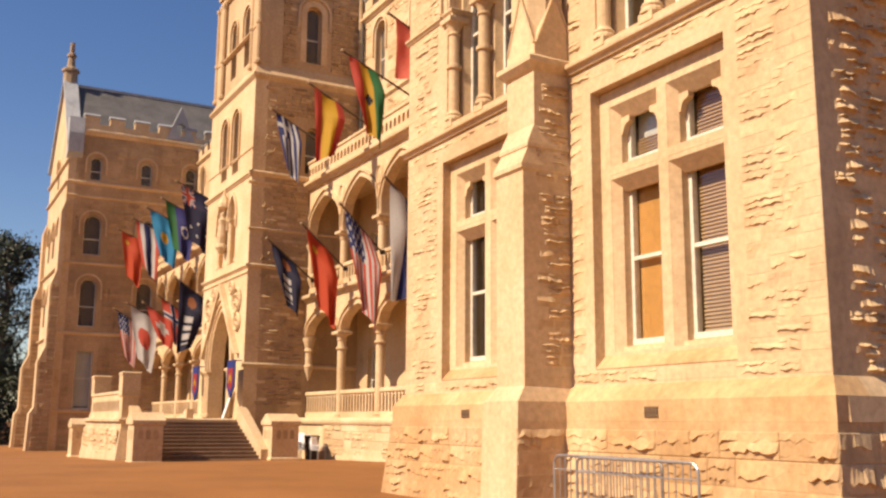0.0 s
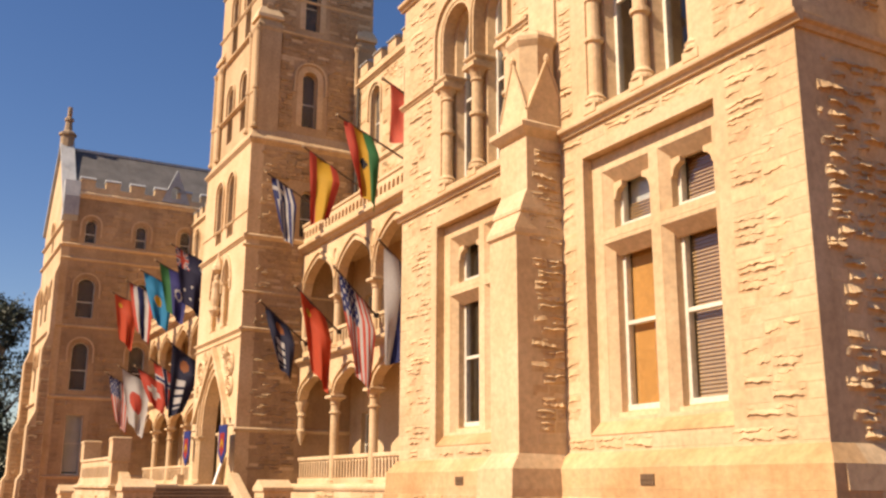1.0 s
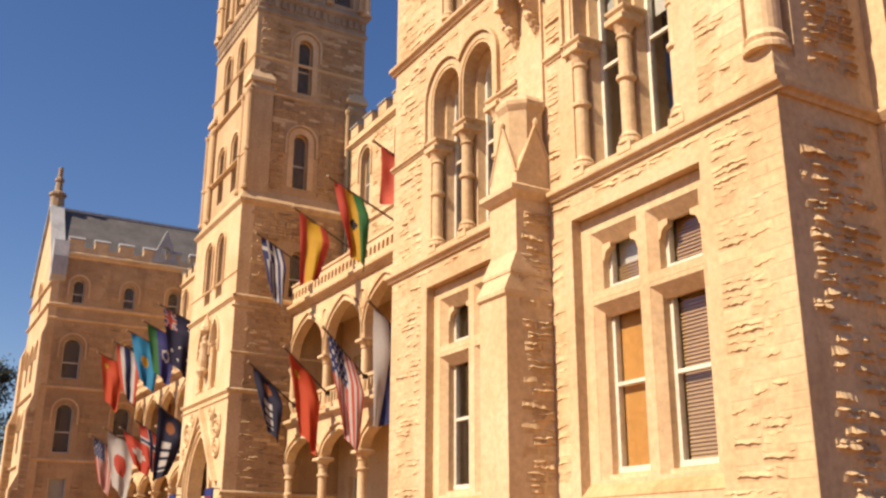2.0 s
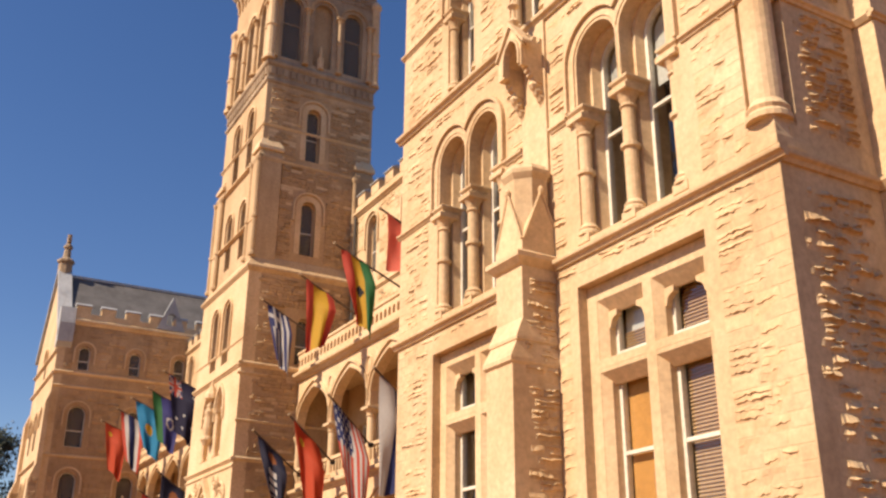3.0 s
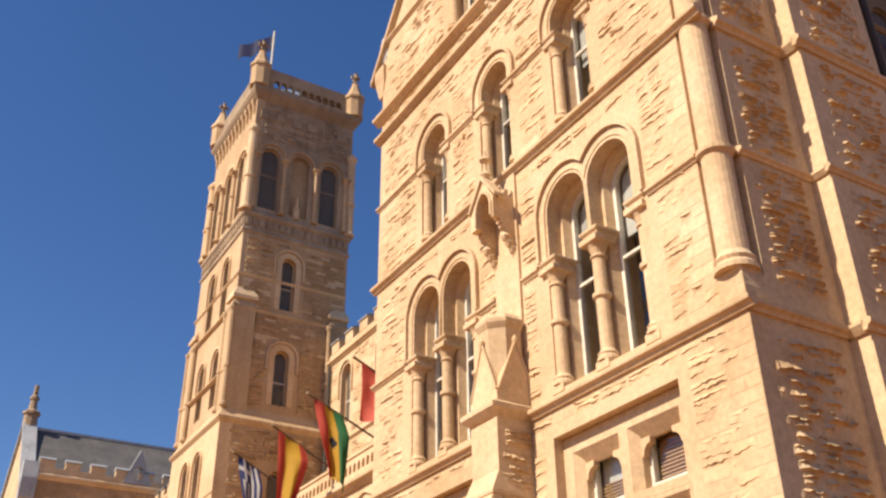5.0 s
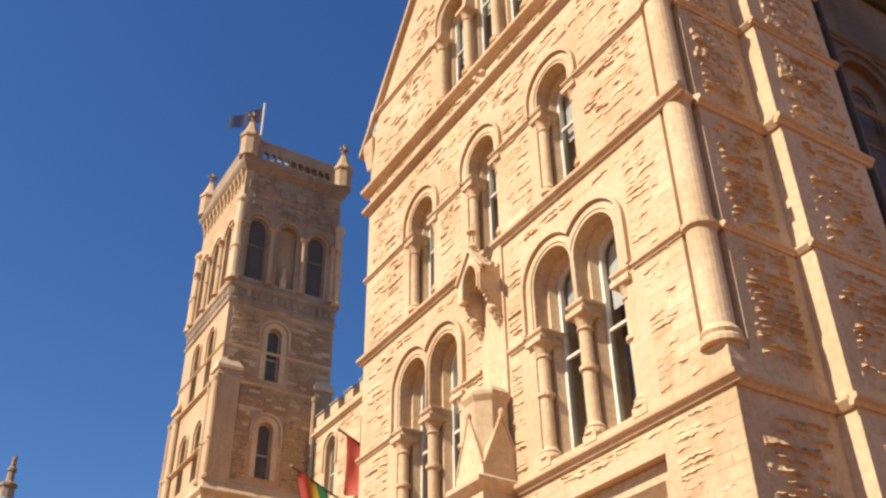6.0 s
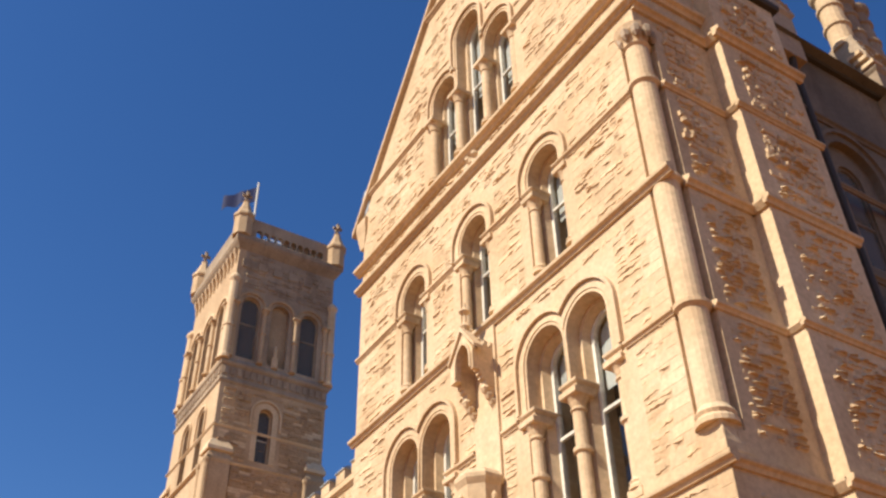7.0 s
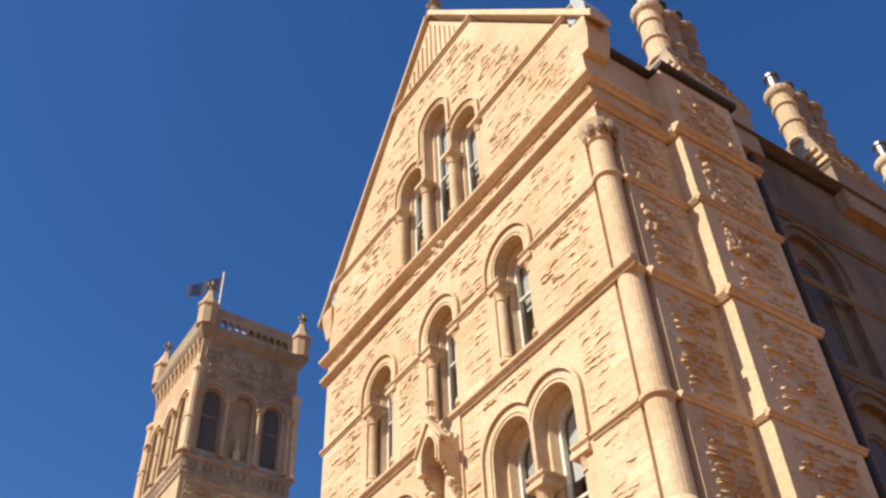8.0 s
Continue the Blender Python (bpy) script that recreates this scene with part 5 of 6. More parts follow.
    for c in mids:
        for z0, z1 in ((1.76, 5.2), (7.8, 11.2)):
            fn = lambda t, c=c, z0=z0, z1=z1: [(c - 0.8 + t, z0), (c - 0.8 + t, z1 - t), (c + 0.8 - t, z1 - t), (c + 0.8 - t, z0)]
            sash_window(ar, W, fn, 0.3, z0 + 1.9)
        small_window(ar, W, c, 15.2, 16.9, 0.55, 0.35)
        small_hood(ar, W, c, 15.6, 16.9, 0.68)
        small_window(ar, W, c, 19.2, 22.0, 0.6, 0.35)
        small_hood(ar, W, c, 20.8, 22.0, 0.75)
    moulding(ar, W, a, b, 18.3, 0.22, 0.14)
    moulding(ar, W, a, b, 23.5, 0.35, 0.22)
    x = a + 0.3
    while x < b - 0.9:
        mm = part("merlon", Geo().box(x, x + 0.95, -0.06, 0.4, 23.8, 24.4), STONE, ar, m=W)
        part("merlon_cap", Geo().along_x(x - 0.06, x + 1.01, [(-0.14, 24.402), (-0.14, 24.46), (0.17, 24.62), (0.48, 24.46), (0.48, 24.402)]), LEAD, mm, m=W)
        x += 1.75
    part("parapet_wall", Geo().box(a, b, -0.04, 0.4, 23.3, 23.8), STONE, ar, m=W)
    part("roof", Geo().loft([[(x, 20.7, 23.3), (x, 26.0, 26.5), (x, 31.3, 23.3)] for x in (a, b)]), SLATE, ar, "slate roof")
    # dark wall added behind the windows for the dimness of the rooms
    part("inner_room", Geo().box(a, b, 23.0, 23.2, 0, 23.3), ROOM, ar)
    facing(base, FRONT(17.1), lambda z: (a + 4.0 if a > -50 else a, b), -0.3, 1.42, 0.36, [], near=lambda x, z: x < -26 and x > -50, rough=0.7, d=0.05, wide=(0.6, 1.4), seed=21)
    facing(back, W, lambda z: (a, b), 14.9, 23.0, 0.3, [(c - 1.0, c + 1.0, z0, z1) for c in mids for z0, z1 in ((15, 18), (19, 23))] + [(-100, 0, 18.0, 18.4)], rough=0.75, d=0.04, wide=(0.4, 1.0), seed=22)
    return ar


arcade([-46.66, -42.2, -37.95, -33.7, -29.4, -25.0, -20.6], "two-storey sandstone loggia with pointed arches and balustrades")
arcade([-54.74, -59.2, -63.85, -68.5, -73.1, -77.7, -81.4], "two-storey sandstone loggia beyond the tower")
g = Geo().lathe(-41.2, 22.5, [(0.75, 22.5), (0.75, 25.3), (0.85, 25.4), (0.85, 25.6), (0.6, 25.7)], 10)
cs = thing("chimney", (-41.2, 22.5, 22.5), "short dark stone chimney behind the battlements", "chimney")
part("stack", g, DARK_STONE, cs)

# rubble facing on the tower's shaded side, in the same pre-darkened stone
TC = [(16.6, 18.9, 13.9, 17.3), (0, 40, 4.1, 4.5), (0, 40, 9.0, 9.4), (0, 40, 11.0, 11.25), (0, 40, 13.8, 14.2)]
facing(low_side, TS, lambda z: (15.35 + 0.3 * math.sin(z * 7), 17.5 if z < 14 else 20.3), 2.2, 18.9, 0.17, TC, near=lambda x, z: z < 9, rough=0.9, d=0.08, wide=(0.35, 0.9), jag=0.7, cell=0.1, mat_r=SHADED_STONE, shelf=0.85, seed=31)
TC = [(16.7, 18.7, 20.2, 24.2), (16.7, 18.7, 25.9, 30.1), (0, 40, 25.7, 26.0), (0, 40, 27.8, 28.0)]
facing(up_side, US, lambda z: (15.95, 20.3) if z < 26 else (15.0, 21.2), 20.2, 30.4, 0.17, TC, rough=0.9, d=0.08, wide=(0.35, 0.9), jag=0.7, cell=0.1, mat_r=SHADED_STONE, shelf=0.85, seed=32)

facing(belfry_side, BS, lambda z: (15.35, 21.2), 32.4, 40.2, 0.27, [(14.5, 20.9, 32.0, 37.4)], rough=0.8, d=0.07, wide=(0.4, 1.0), cell=0.1, mat_r=DARK_STONE, mat_s=DARK_STONE, shelf=0.85, seed=33)

# ---------- the far gabled wing ----------
far = thing("gabled_wing", (-87.4, 15, -0.7), "distant gabled sandstone wing with battlemented flank and slate roof", "building")
FX = -81.5
FF, FS = FRONT(10.0), SIDE(FX)
FCX = -87.3
holes = []
for zb, zs, r in ((2.0, 5.6, 0.8), (9.4, 12.0, 0.6), (15.0, 17.4, 0.6), (21.0, 23.0, 0.5)):
    for c in (-90.2, -87.3, -84.4):
        if zb < 20 or c == -87.3:
            holes.append(list(reversed(arc_line(c, zb, zs, r))))
part("front_wall", Geo().slab([(-93.1, -1.2), (FX, -1.2), (FX, 23.6), (FCX, 30.6), (-93.1, 23.6)], holes, 0, 0.6), STONE, far, "sunlit gable front", FF)
for zb, zs, r in ((2.0, 5.6, 0.8), (9.4, 12.0, 0.6), (15.0, 17.4, 0.6), (21.0, 23.0, 0.5)):
    for c in (-90.2, -87.3, -84.4):
        if zb < 20 or c == -87.3:
            small_window(far, FF, c, zb, zs, r, 0.4)
            small_hood(far, FF, c, zs - 0.8, zs, r + 0.15, p=0.15, w=0.15)
for zt in (2.4, 8.4, 13.9, 20.6, 22.4):
    moulding(far, FF, -93.2, FX + 0.15, zt, 0.3, 0.2)
wins = []
for c in (12.15, 16.2, 19.9):
    wins.append((c, 20.9, 22.4, 0.45))
for c in (12.2, 16.6):
    wins += [(c, 14.7, 17.3, 0.68), (c, 8.9, 12.1, 0.64)]
FH = [list(reversed(arc_line(c, zb, zs, r))) for c, zb, zs, r in wins] + [[(11.6, 2.4), (12.9, 2.4), (12.9, 7.0), (11.6, 7.0)]]
# flank in the darker stone: its shade is put into the colour
far_side = part("side_wall", Geo().slab([(10.602, -1.2), (22.5, -1.2), (22.5, 25.0), (10.602, 25.0)], FH, 0, 0.6), SHADED_STONE, far, "shaded flank with arched windows", FS)
for c, zb, zs, r in wins:
    small_window(far, FS, c, zb, zs, r, 0.3, mat=PAINT)
    small_hood(far, FS, c, zs - 1.0, zs, r + 0.3)
sash_window(far, FS, lambda t: [(11.6 + t, 2.4), (11.6 + t, 7.0 - t), (12.9 - t, 7.0 - t), (12.9 - t, 2.4)], 0.3, 4.8, blind=0.05)
for zt, h, p in ((2.4, 0.3, 0.16), (8.5, 0.3, 0.16), (14.1, 0.25, 0.14), (19.6, 0.25, 0.14), (20.75, 0.3, 0.16)):
    moulding(far, FS, 10.0, 22.5, zt, h, p)
moulding(far, FS, 10.6, 22.5, 25.2, 0.6, 0.3)
part("parapet_wall", Geo().box(11.0, 22.5, -0.1, 0.4, 25.0, 25.6), STONE, far, m=FS)
x = 11.0
while x < 22:
    mm = part("merlon", Geo().box(x, x + 1.15, -0.1, 0.4, 25.602, 26.2), STONE, far, m=FS)
    part("merlon_cap", Geo().along_x(x - 0.06, x + 1.21, [(-0.2, 26.202), (-0.2, 26.3), (0.15, 26.5), (0.5, 26.3), (0.5, 26.202)]), LEAD, mm, m=FS)
    x += 2.0
g = Geo().slab([(17.6, 25.2), (20.0, 25.2), (18.8, 28.2)], [list(reversed(arc_line(18.8, 25.6, 26.3, 0.4, 6)))], -0.2, 0.3)
part("dormer_gablet", g, LEAD, far, "small pale stone gablet", FS)
g = Geo().loft([[(FCX - 6.2, y, 24.8), (FCX, y, 30.5), (FX - 0.4, y, 24.8)] for y in (10.7, 40.0)])
part("roof", g, SLATE, far, "grey slate roof")
part("roof_ridge", Geo().box(FCX - 0.15, FCX + 0.15, 11.0, 40.0, 30.42, 30.66), LEAD, far)
part("back_wall", Geo().box(-93.1, -82.2, 39.5, 40, -1.2, 24.8).box(-93.1, -92.6, 10.7, 39.5, -1.2, 24.8).box(-82.1, -81.6, 22.5, 39.5, -1.2, 24.8).box(-92.5, -82.2, 13.5, 13.7, -1, 24.8), ROOM, far)
for s in (-1, 1):
    part("gable_coping", Geo().loft([[(FCX + s * (t * 5.9), y, 31.0 - t * 7.2 + z) for y, z in ((-0.25, -0.2), (-0.25, 0.25), (0.9, 0.25), (0.9, -0.2))] for t in (0, 1)]), LEAD, far, "pale stone gable coping", FF)
part("kneeler", Geo().loft([[(-81.6 - 0.5, -0.2, z), (-81.6 + w, -0.2, z), (-81.6 + w, 1.0, z), (-81.6 - 0.5, 1.0, z)] for w, z in ((0.1, 22.6), (0.5, 23.0), (0.5, 24.6), (0.2, 26.0))]), LEAD, far, m=FF)
g = Geo().lathe(FCX, 0.3, [(0.6, 30.6), (0.6, 31.6), (0.75, 31.7), (0.75, 31.9), (0.35, 32.2), (0.28, 33.0), (0.4, 33.1), (0.4, 33.3), (0.2, 33.5), (0.2, 34.4)], 8).box(FCX - 0.45, FCX + 0.45, 0.15, 0.45, 33.6, 34.0)
part("finial", g, DARK_STONE, far, "tall carved stone finial", FF)
for x0 in (-81.9, -93.3):
    g = Geo().loft([[(x0 - 0.5, y, z), (x0 + 0.7, y, z), (x0 + 0.7, 10.1, z), (x0 - 0.5, 10.1, z)] for y, z in ((8.4, -1.2), (8.5, 2.0), (8.8, 2.5), (8.8, 6.0), (9.3, 7.2), (9.3, 12.0), (9.7, 13.2), (9.7, 18), (10.0, 19))])
    fb = part("buttress", g, STONE, far)
    # buttress flank faced in the darker stone too, shade held in the colour
    facing(fb, SIDE(x0 + 0.7), lambda z: (8.7 if z < 2 else 8.95 if z < 6 else 9.4, 10.0), -0.8, 12.0, 0.36, [], rough=0.8, d=0.06, wide=(0.4, 0.9), cell=0.14, mat_r=SHADED_STONE, mat_s=SHADED_STONE, shelf=0.85, seed=43)
facing(far_side, FS, lambda z: (10.7, 22.4), -0.6, 24.6, 0.36, [(c - r - 0.5, c + r + 0.5, zb - 0.3, zs + r + 0.5) for c, zb, zs, r in wins] + [(11.2, 13.3, 2, 7.4)] + [(0, 40, zt - 0.35, zt + 0.05) for zt in (2.4, 8.5, 14.1, 19.6, 20.75)], rough=0.75, d=0.08, wide=(0.5, 1.3), cell=0.14, mat_r=SHADED_STONE, mat_s=SHADED_STONE, shelf=0.85, seed=41)

# ---------- entrance steps ----------
steps = thing("entrance_stairs", (-50.7, 11.5, 0), "double flight of worn brown stone steps with pierced stone balustrade", "stairs")
LZ, LX0, LX1, LY = 1.68, -55.4, -46.0, 8.75
g = Geo().loft([[(LX0 - p, LY - p, z), (LX1 + p, LY - p, z), (LX1 + p, 14.5, z), (LX0 - p, 14.5, z)] for p, z in ((0.35, -0.8), (0.05, 1.3), (0.05, 1.45), (0.18, 1.52), (0.18, 1.62), (0.0, LZ))])
landing = part("landing", g, STONE, steps, "rock-faced landing block with moulded coping")
N = 11
for s in (1, -1):
    for i in range(N):
        z1 = LZ - (i + 1) * (LZ + 0.22) / (N + 1)
        xa = (LX1 + i * 0.36) if s > 0 else (LX0 - (i + 1) * 0.36)
        part("step", Geo().box(xa, xa + 0.36 + (0.03 if s > 0 else 0), 9.4, 14.0, -0.8, z1, 0.015), STEP, steps)
    for y0, y1 in ((9.0, 9.4), (14.0, 14.4)):
        xe = (LX1, LX1 + 3.9) if s > 0 else (LX0, LX0 - 3.9)
        g = Geo().loft([[(xe[0], y, -0.8), (xe[0], y, LZ + 0.55), (xe[0] + (xe[1] - xe[0]) * 0.1, y, LZ + 0.5), (xe[1], y, 0.35), (xe[1], y, -0.8)] for y in (y0, y1)])
        part("stair_string", g, STONE, steps, "sloping stone side wall")


def pier(x, y, z0, z1, w, saddle):
    """A newel pier; saddle: a gabled cap over a row of small arched panels, else a plain block with a thin slab."""
    sq = lambda a, z: [(x - a, y - a, z), (x + a, y - a, z), (x + a, y + a, z), (x - a, y + a, z)]
    if saddle:
        pr = part("pier", Geo().loft([sq(w * 1.12, z0), sq(w * 1.08, z0 + 0.35), sq(w, z0 + 0.42), sq(w, z1 - 0.5), sq(w * 1.12, z1 - 0.44), sq(w * 1.12, z1 - 0.36)]), STONE, steps, "square stone newel pier with gabled cap")
        part("pier_cap", Geo().loft([[(x - w * 1.12, py, z1 - 0.357), (x - w * 1.12, py, z1 - 0.28), (x - w * 0.12, py, z1 + 0.05), (x + w * 0.12, py, z1 + 0.05), (x + w * 1.12, py, z1 - 0.28), (x + w * 1.12, py, z1 - 0.357)] for py in (y - w * 1.12, y + w * 1.12)]), STONE, pr)
        for k in (-1, 0, 1):
            part("pier_panel", Geo().slab(arc_line(x + k * w * 0.5, z1 - 1.05, z1 - 0.75, w * 0.15, 6), [], y - w - 0.006, y - w + 0.01), SHADED_STONE, pr)
            part("pier_panel", Geo().slab(arc_line(y + k * w * 0.5, z1 - 1.05, z1 - 0.75, w * 0.15, 6), [], -0.006, 0.01), SHADED_STONE, pr, m=SIDE(x + w))
    else:
        pr = part("pier", Geo().loft([sq(w * 0.98, z0), sq(w * 0.98, z1 - 1.15), sq(w * 1.12, z1 - 1.08), sq(w * 1.12, z1 - 0.16)]), STONE, steps, "square stone newel pier with block head")
        part("pier_cap", Geo().loft([sq(w * 1.2, z1 - 0.158), sq(w * 1.2, z1 - 0.05), sq(w * 1.05, z1)]), STONE, pr)


for x, y, z0, z1, w in ((-42.2, 9.0, -0.5, 1.85, 0.6), (-42.3, 14.95, -0.4, 1.85, 0.62), (-46.3, 9.05, LZ, 3.75, 0.36), (-54.9, 9.25, LZ, 3.9, 0.38), (-59.2, 9.1, -0.8, 1.6, 0.62), (-59.2, 14.6, -0.8, 1.65, 0.62)):
    pier(x, y, z0, z1, w, z1 < 3)
hs = [list(reversed(arc_line(-54.0 + i * 0.36, 1.98, 2.4, 0.11, 5))) for i in range(20)]
part("landing_balustrade", Geo().slab([(-54.3, LZ), (-46.8, LZ), (-46.8, 2.75), (-54.3, 2.75)], hs, 8.77, 8.97), STONE, steps, "pierced stone balustrade")
part("balustrade_rail", Geo().box(-54.3, -46.8, 8.71, 9.03, 2.752, 2.9, 0.03), STONE, steps)
facing(landing, FRONT(8.56), lambda z: (-55.3, -46.1), -0.6, 1.25, 0.36, [], near=lambda x, z: True, rough=0.8, d=0.06, wide=(0.5, 1.2), seed=51)

# ---------- flags ----------
CLOTH = {}
def cloth_mat(c):
    if c not in CLOTH:
        mat, nt, bsdf = nodes_of("flag_cloth")
        weave = add_node(nt, "ShaderNodeTexNoise", Scale=18.0, Detail=4.0)
        geo = nt.nodes.new("ShaderNodeNewGeometry")
        nt.links.new(geo.outputs["Position"], weave.inputs["Vector"])
        rp = ramp_node(nt, [(0.3, tuple(v * 0.86 for v in c)), (0.7, c)])
        nt.links.new(weave.outputs["Fac"], rp.inputs["Fac"])
        nt.links.new(rp.outputs["Color"], bsdf.inputs["Base Color"])
        bsdf.inputs["Roughness"].default_value = 0.75
        thin = nt.nodes.new("ShaderNodeBsdfTranslucent")
        nt.links.new(rp.outputs["Color"], thin.inputs["Color"])
        mx = nt.nodes.new("ShaderNodeMixShader")
        mx.inputs[0].default_value = 0.5
        nt.links.new(bsdf.outputs[0], mx.inputs[1])
        nt.links.new(thin.outputs[0], mx.inputs[2])
        nt.links.new(mx.outputs[0], nt.nodes["Material Output"].inputs[0])
        CLOTH[c] = mat
    return CLOTH[c]


RED, WHITE, NAVY, BLUE, SKYBLUE = (0.62, 0.10, 0.06), (0.62, 0.60, 0.58), (0.025, 0.025, 0.06), (0.03, 0.04, 0.16), (0.02, 0.30, 0.55)
YELLOW, GREEN, BLACK, ORANGE = (0.62, 0.38, 0.03), (0.035, 0.19, 0.06), (0.02, 0.02, 0.025), (0.62, 0.09, 0.03)
# each pattern: u from the pole outwards along the fly (0..1), v from the pole's tip inwards along the hoist (0..1)
def pat_stripes_cross(u, v):
    if u < 0.38 and v < 0.55:
        return WHITE if abs(u - 0.19) < 0.045 or abs(v - 0.275) < 0.06 else BLUE
    return BLUE if int(v * 9) % 2 == 0 else WHITE
def pat_red_yellow(u, v):
    return YELLOW if 0.25 < v < 0.75 else RED
def pat_tricolour_star(u, v):
    if math.hypot((u - 0.5) * 1.5, v - 0.5) < 0.11:
        return BLACK
    return RED if v < 0.34 else YELLOW if v < 0.67 else GREEN
def pat_red(u, v):
    return (0.80, 0.20, 0.13)
def pat_orange(u, v):
    return YELLOW if math.hypot((u - 0.2) * 1.5, v - 0.25) < 0.09 else ORANGE
def pat_navy_bars(u, v):
    if 0.45 < u < 0.9 and 0.28 < v < 0.62 and int(u * 22) % 3 != 0:
        return WHITE
    return (0.35, 0.12, 0.04) if math.hypot((u - 0.22) * 1.5, v - 0.5) < 0.15 else NAVY
def pat_many_stripes(u, v):
    if u < 0.42 and v < 0.54:
        return WHITE if (int(u * 26) + int(v * 22)) % 3 == 0 and int(u * 26) % 2 == 0 else BLUE
    return RED if int(v * 13) % 2 == 0 else WHITE
def pat_three_bands(u, v):
    return WHITE if v < 0.34 else BLUE if v < 0.67 else RED
def pat_five_bands(u, v):
    return RED if v < 0.17 or v > 0.83 else WHITE if v < 0.33 or v > 0.67 else BLUE
def pat_skyblue(u, v):
    return YELLOW if math.hypot((u - 0.5) * 1.5, v - 0.45) < 0.17 else SKYBLUE
def pat_green(u, v):
    if v < 0.36:
        return GREEN
    return WHITE if abs(math.hypot((u - 0.5) * 1.5, v - 0.66) - 0.14) < 0.03 else (0.05, 0.05, 0.22)
def pat_ensign(u, v):
    if u < 0.36 and v < 0.4:
        a, b = (u - 0.18) / 0.18, (v - 0.2) / 0.2
        if abs(a) < 0.13 or abs(b) < 0.16 or abs(abs(a) - abs(b)) < 0.07:
            return RED
        if abs(a) < 0.24 or abs(b) < 0.28 or abs(abs(a) - abs(b)) < 0.2:
            return WHITE
        return BLUE
    for su, sv in ((0.24, 0.75), (0.72, 0.2), (0.72, 0.8), (0.62, 0.45), (0.84, 0.4)):
        if math.hypot((u - su) * 1.6, v - sv) < 0.04:
            return WHITE
    return (0.02, 0.018, 0.06)
def pat_disc(u, v):
    return RED if math.hypot((u - 0.5) * 1.5, v - 0.5) < 0.28 else WHITE
def pat_cross(u, v):
    a, b = abs(u - 0.5) * 1.5, abs(v - 0.5)
    return WHITE if (a < 0.1 and b < 0.3) or (b < 0.1 and a < 0.3) else RED
def pat_nordic(u, v):
    a, b = abs(u - 0.38) * 1.5, abs(v - 0.5)
    return BLUE if min(a, b) < 0.06 else WHITE if min(a, b) < 0.13 else RED


def flag(x, ty, tz, by, bz, pattern, label, drop=2.4, hoist=1.35, swing=0.5, twist=0.35, seed=0):
    """A pole slanting out from the loggia with a flag hanging from its outer end."""
    r = random.Random(seed)
    fl = thing("flag_on_pole", (x, by, bz), label, "flag", "flags along the loggia")
    tip, base = Vector((x, ty, tz)), Vector((x, by, bz))
    part("pole", Geo().tube([base, tip], 0.045, 8), POLE, fl)
    part("knob", Geo().lathe(x, ty, [(0.02, tz - 0.08), (0.07, tz - 0.03), (0.075, tz + 0.03), (0.02, tz + 0.08)], 8), GOLD, fl)
    part("bracket", Geo().box(x - 0.05, x + 0.05, by - 0.06, by + 0.15, bz - 0.12, bz + 0.08), IRON, fl)
    d = (base - tip).normalized()
    nu, nv = 40, 26
    ph = r.uniform(0, 6)
    lean = 0.15 if swing < 0 or pattern is pat_red_yellow else 0.45 if pattern is pat_red else 0.7
    cols, g = [], Geo()
    pts = []
    for i in range(nu + 1):
        u = i / nu
        for j in range(nv + 1):
            v = j / nv
            # gathers towards one side as it hangs; soft upright folds
            gather = 1 - (0.12 if pattern is pat_red else 0.35 + twist * 0.5) * u ** 1.3
            p = tip + d * (0.28 + hoist * (0.02 + v * gather + lean * (1 - gather)))
            fold = math.sin(v * 9.0 + ph + u * 2.5) * 0.13 * (0.25 + u) + math.sin(v * 17 + ph * 2 - u * 5) * 0.04 * u
            p += Vector((swing * u * 0.8 * drop * 0.35 + fold + 0.55 * hoist * v * gather * min(1.0, u * 3.0), -0.1 * u * math.sin(ph) + 0.25 * twist * u * v, -drop * u * (0.82 + 0.18 * (v if lean > 0.5 else 1 - v)) * (1 - 0.10 * u * swing) + 0.1 * fold))
            pts.append(p)
    fs, mi = [], []
    for i in range(nu):
        for j in range(nv):
            c = pattern((i + 0.5) / nu, (j + 0.5) / nv)
            if c not in cols:
                cols.append(c)
            a = i * (nv + 1) + j
            fs.append((a, a + 1, a + nv + 2, a + nv + 1))
            mi.append(cols.index(c))
    g.add(pts, fs)
    g.mi = mi
    # the cloth's thickness
    n0 = len(g.v)
    g.v += [(p[0] + 0.012, p[1], p[2]) for p in g.v]
    g.f += [tuple(reversed([k + n0 for k in f])) for f in fs]
    g.mi += mi
    me = g.mesh("cloth", [cloth_mat(c) for c in cols], smooth=True)
    hang(new("cloth", me), fl)


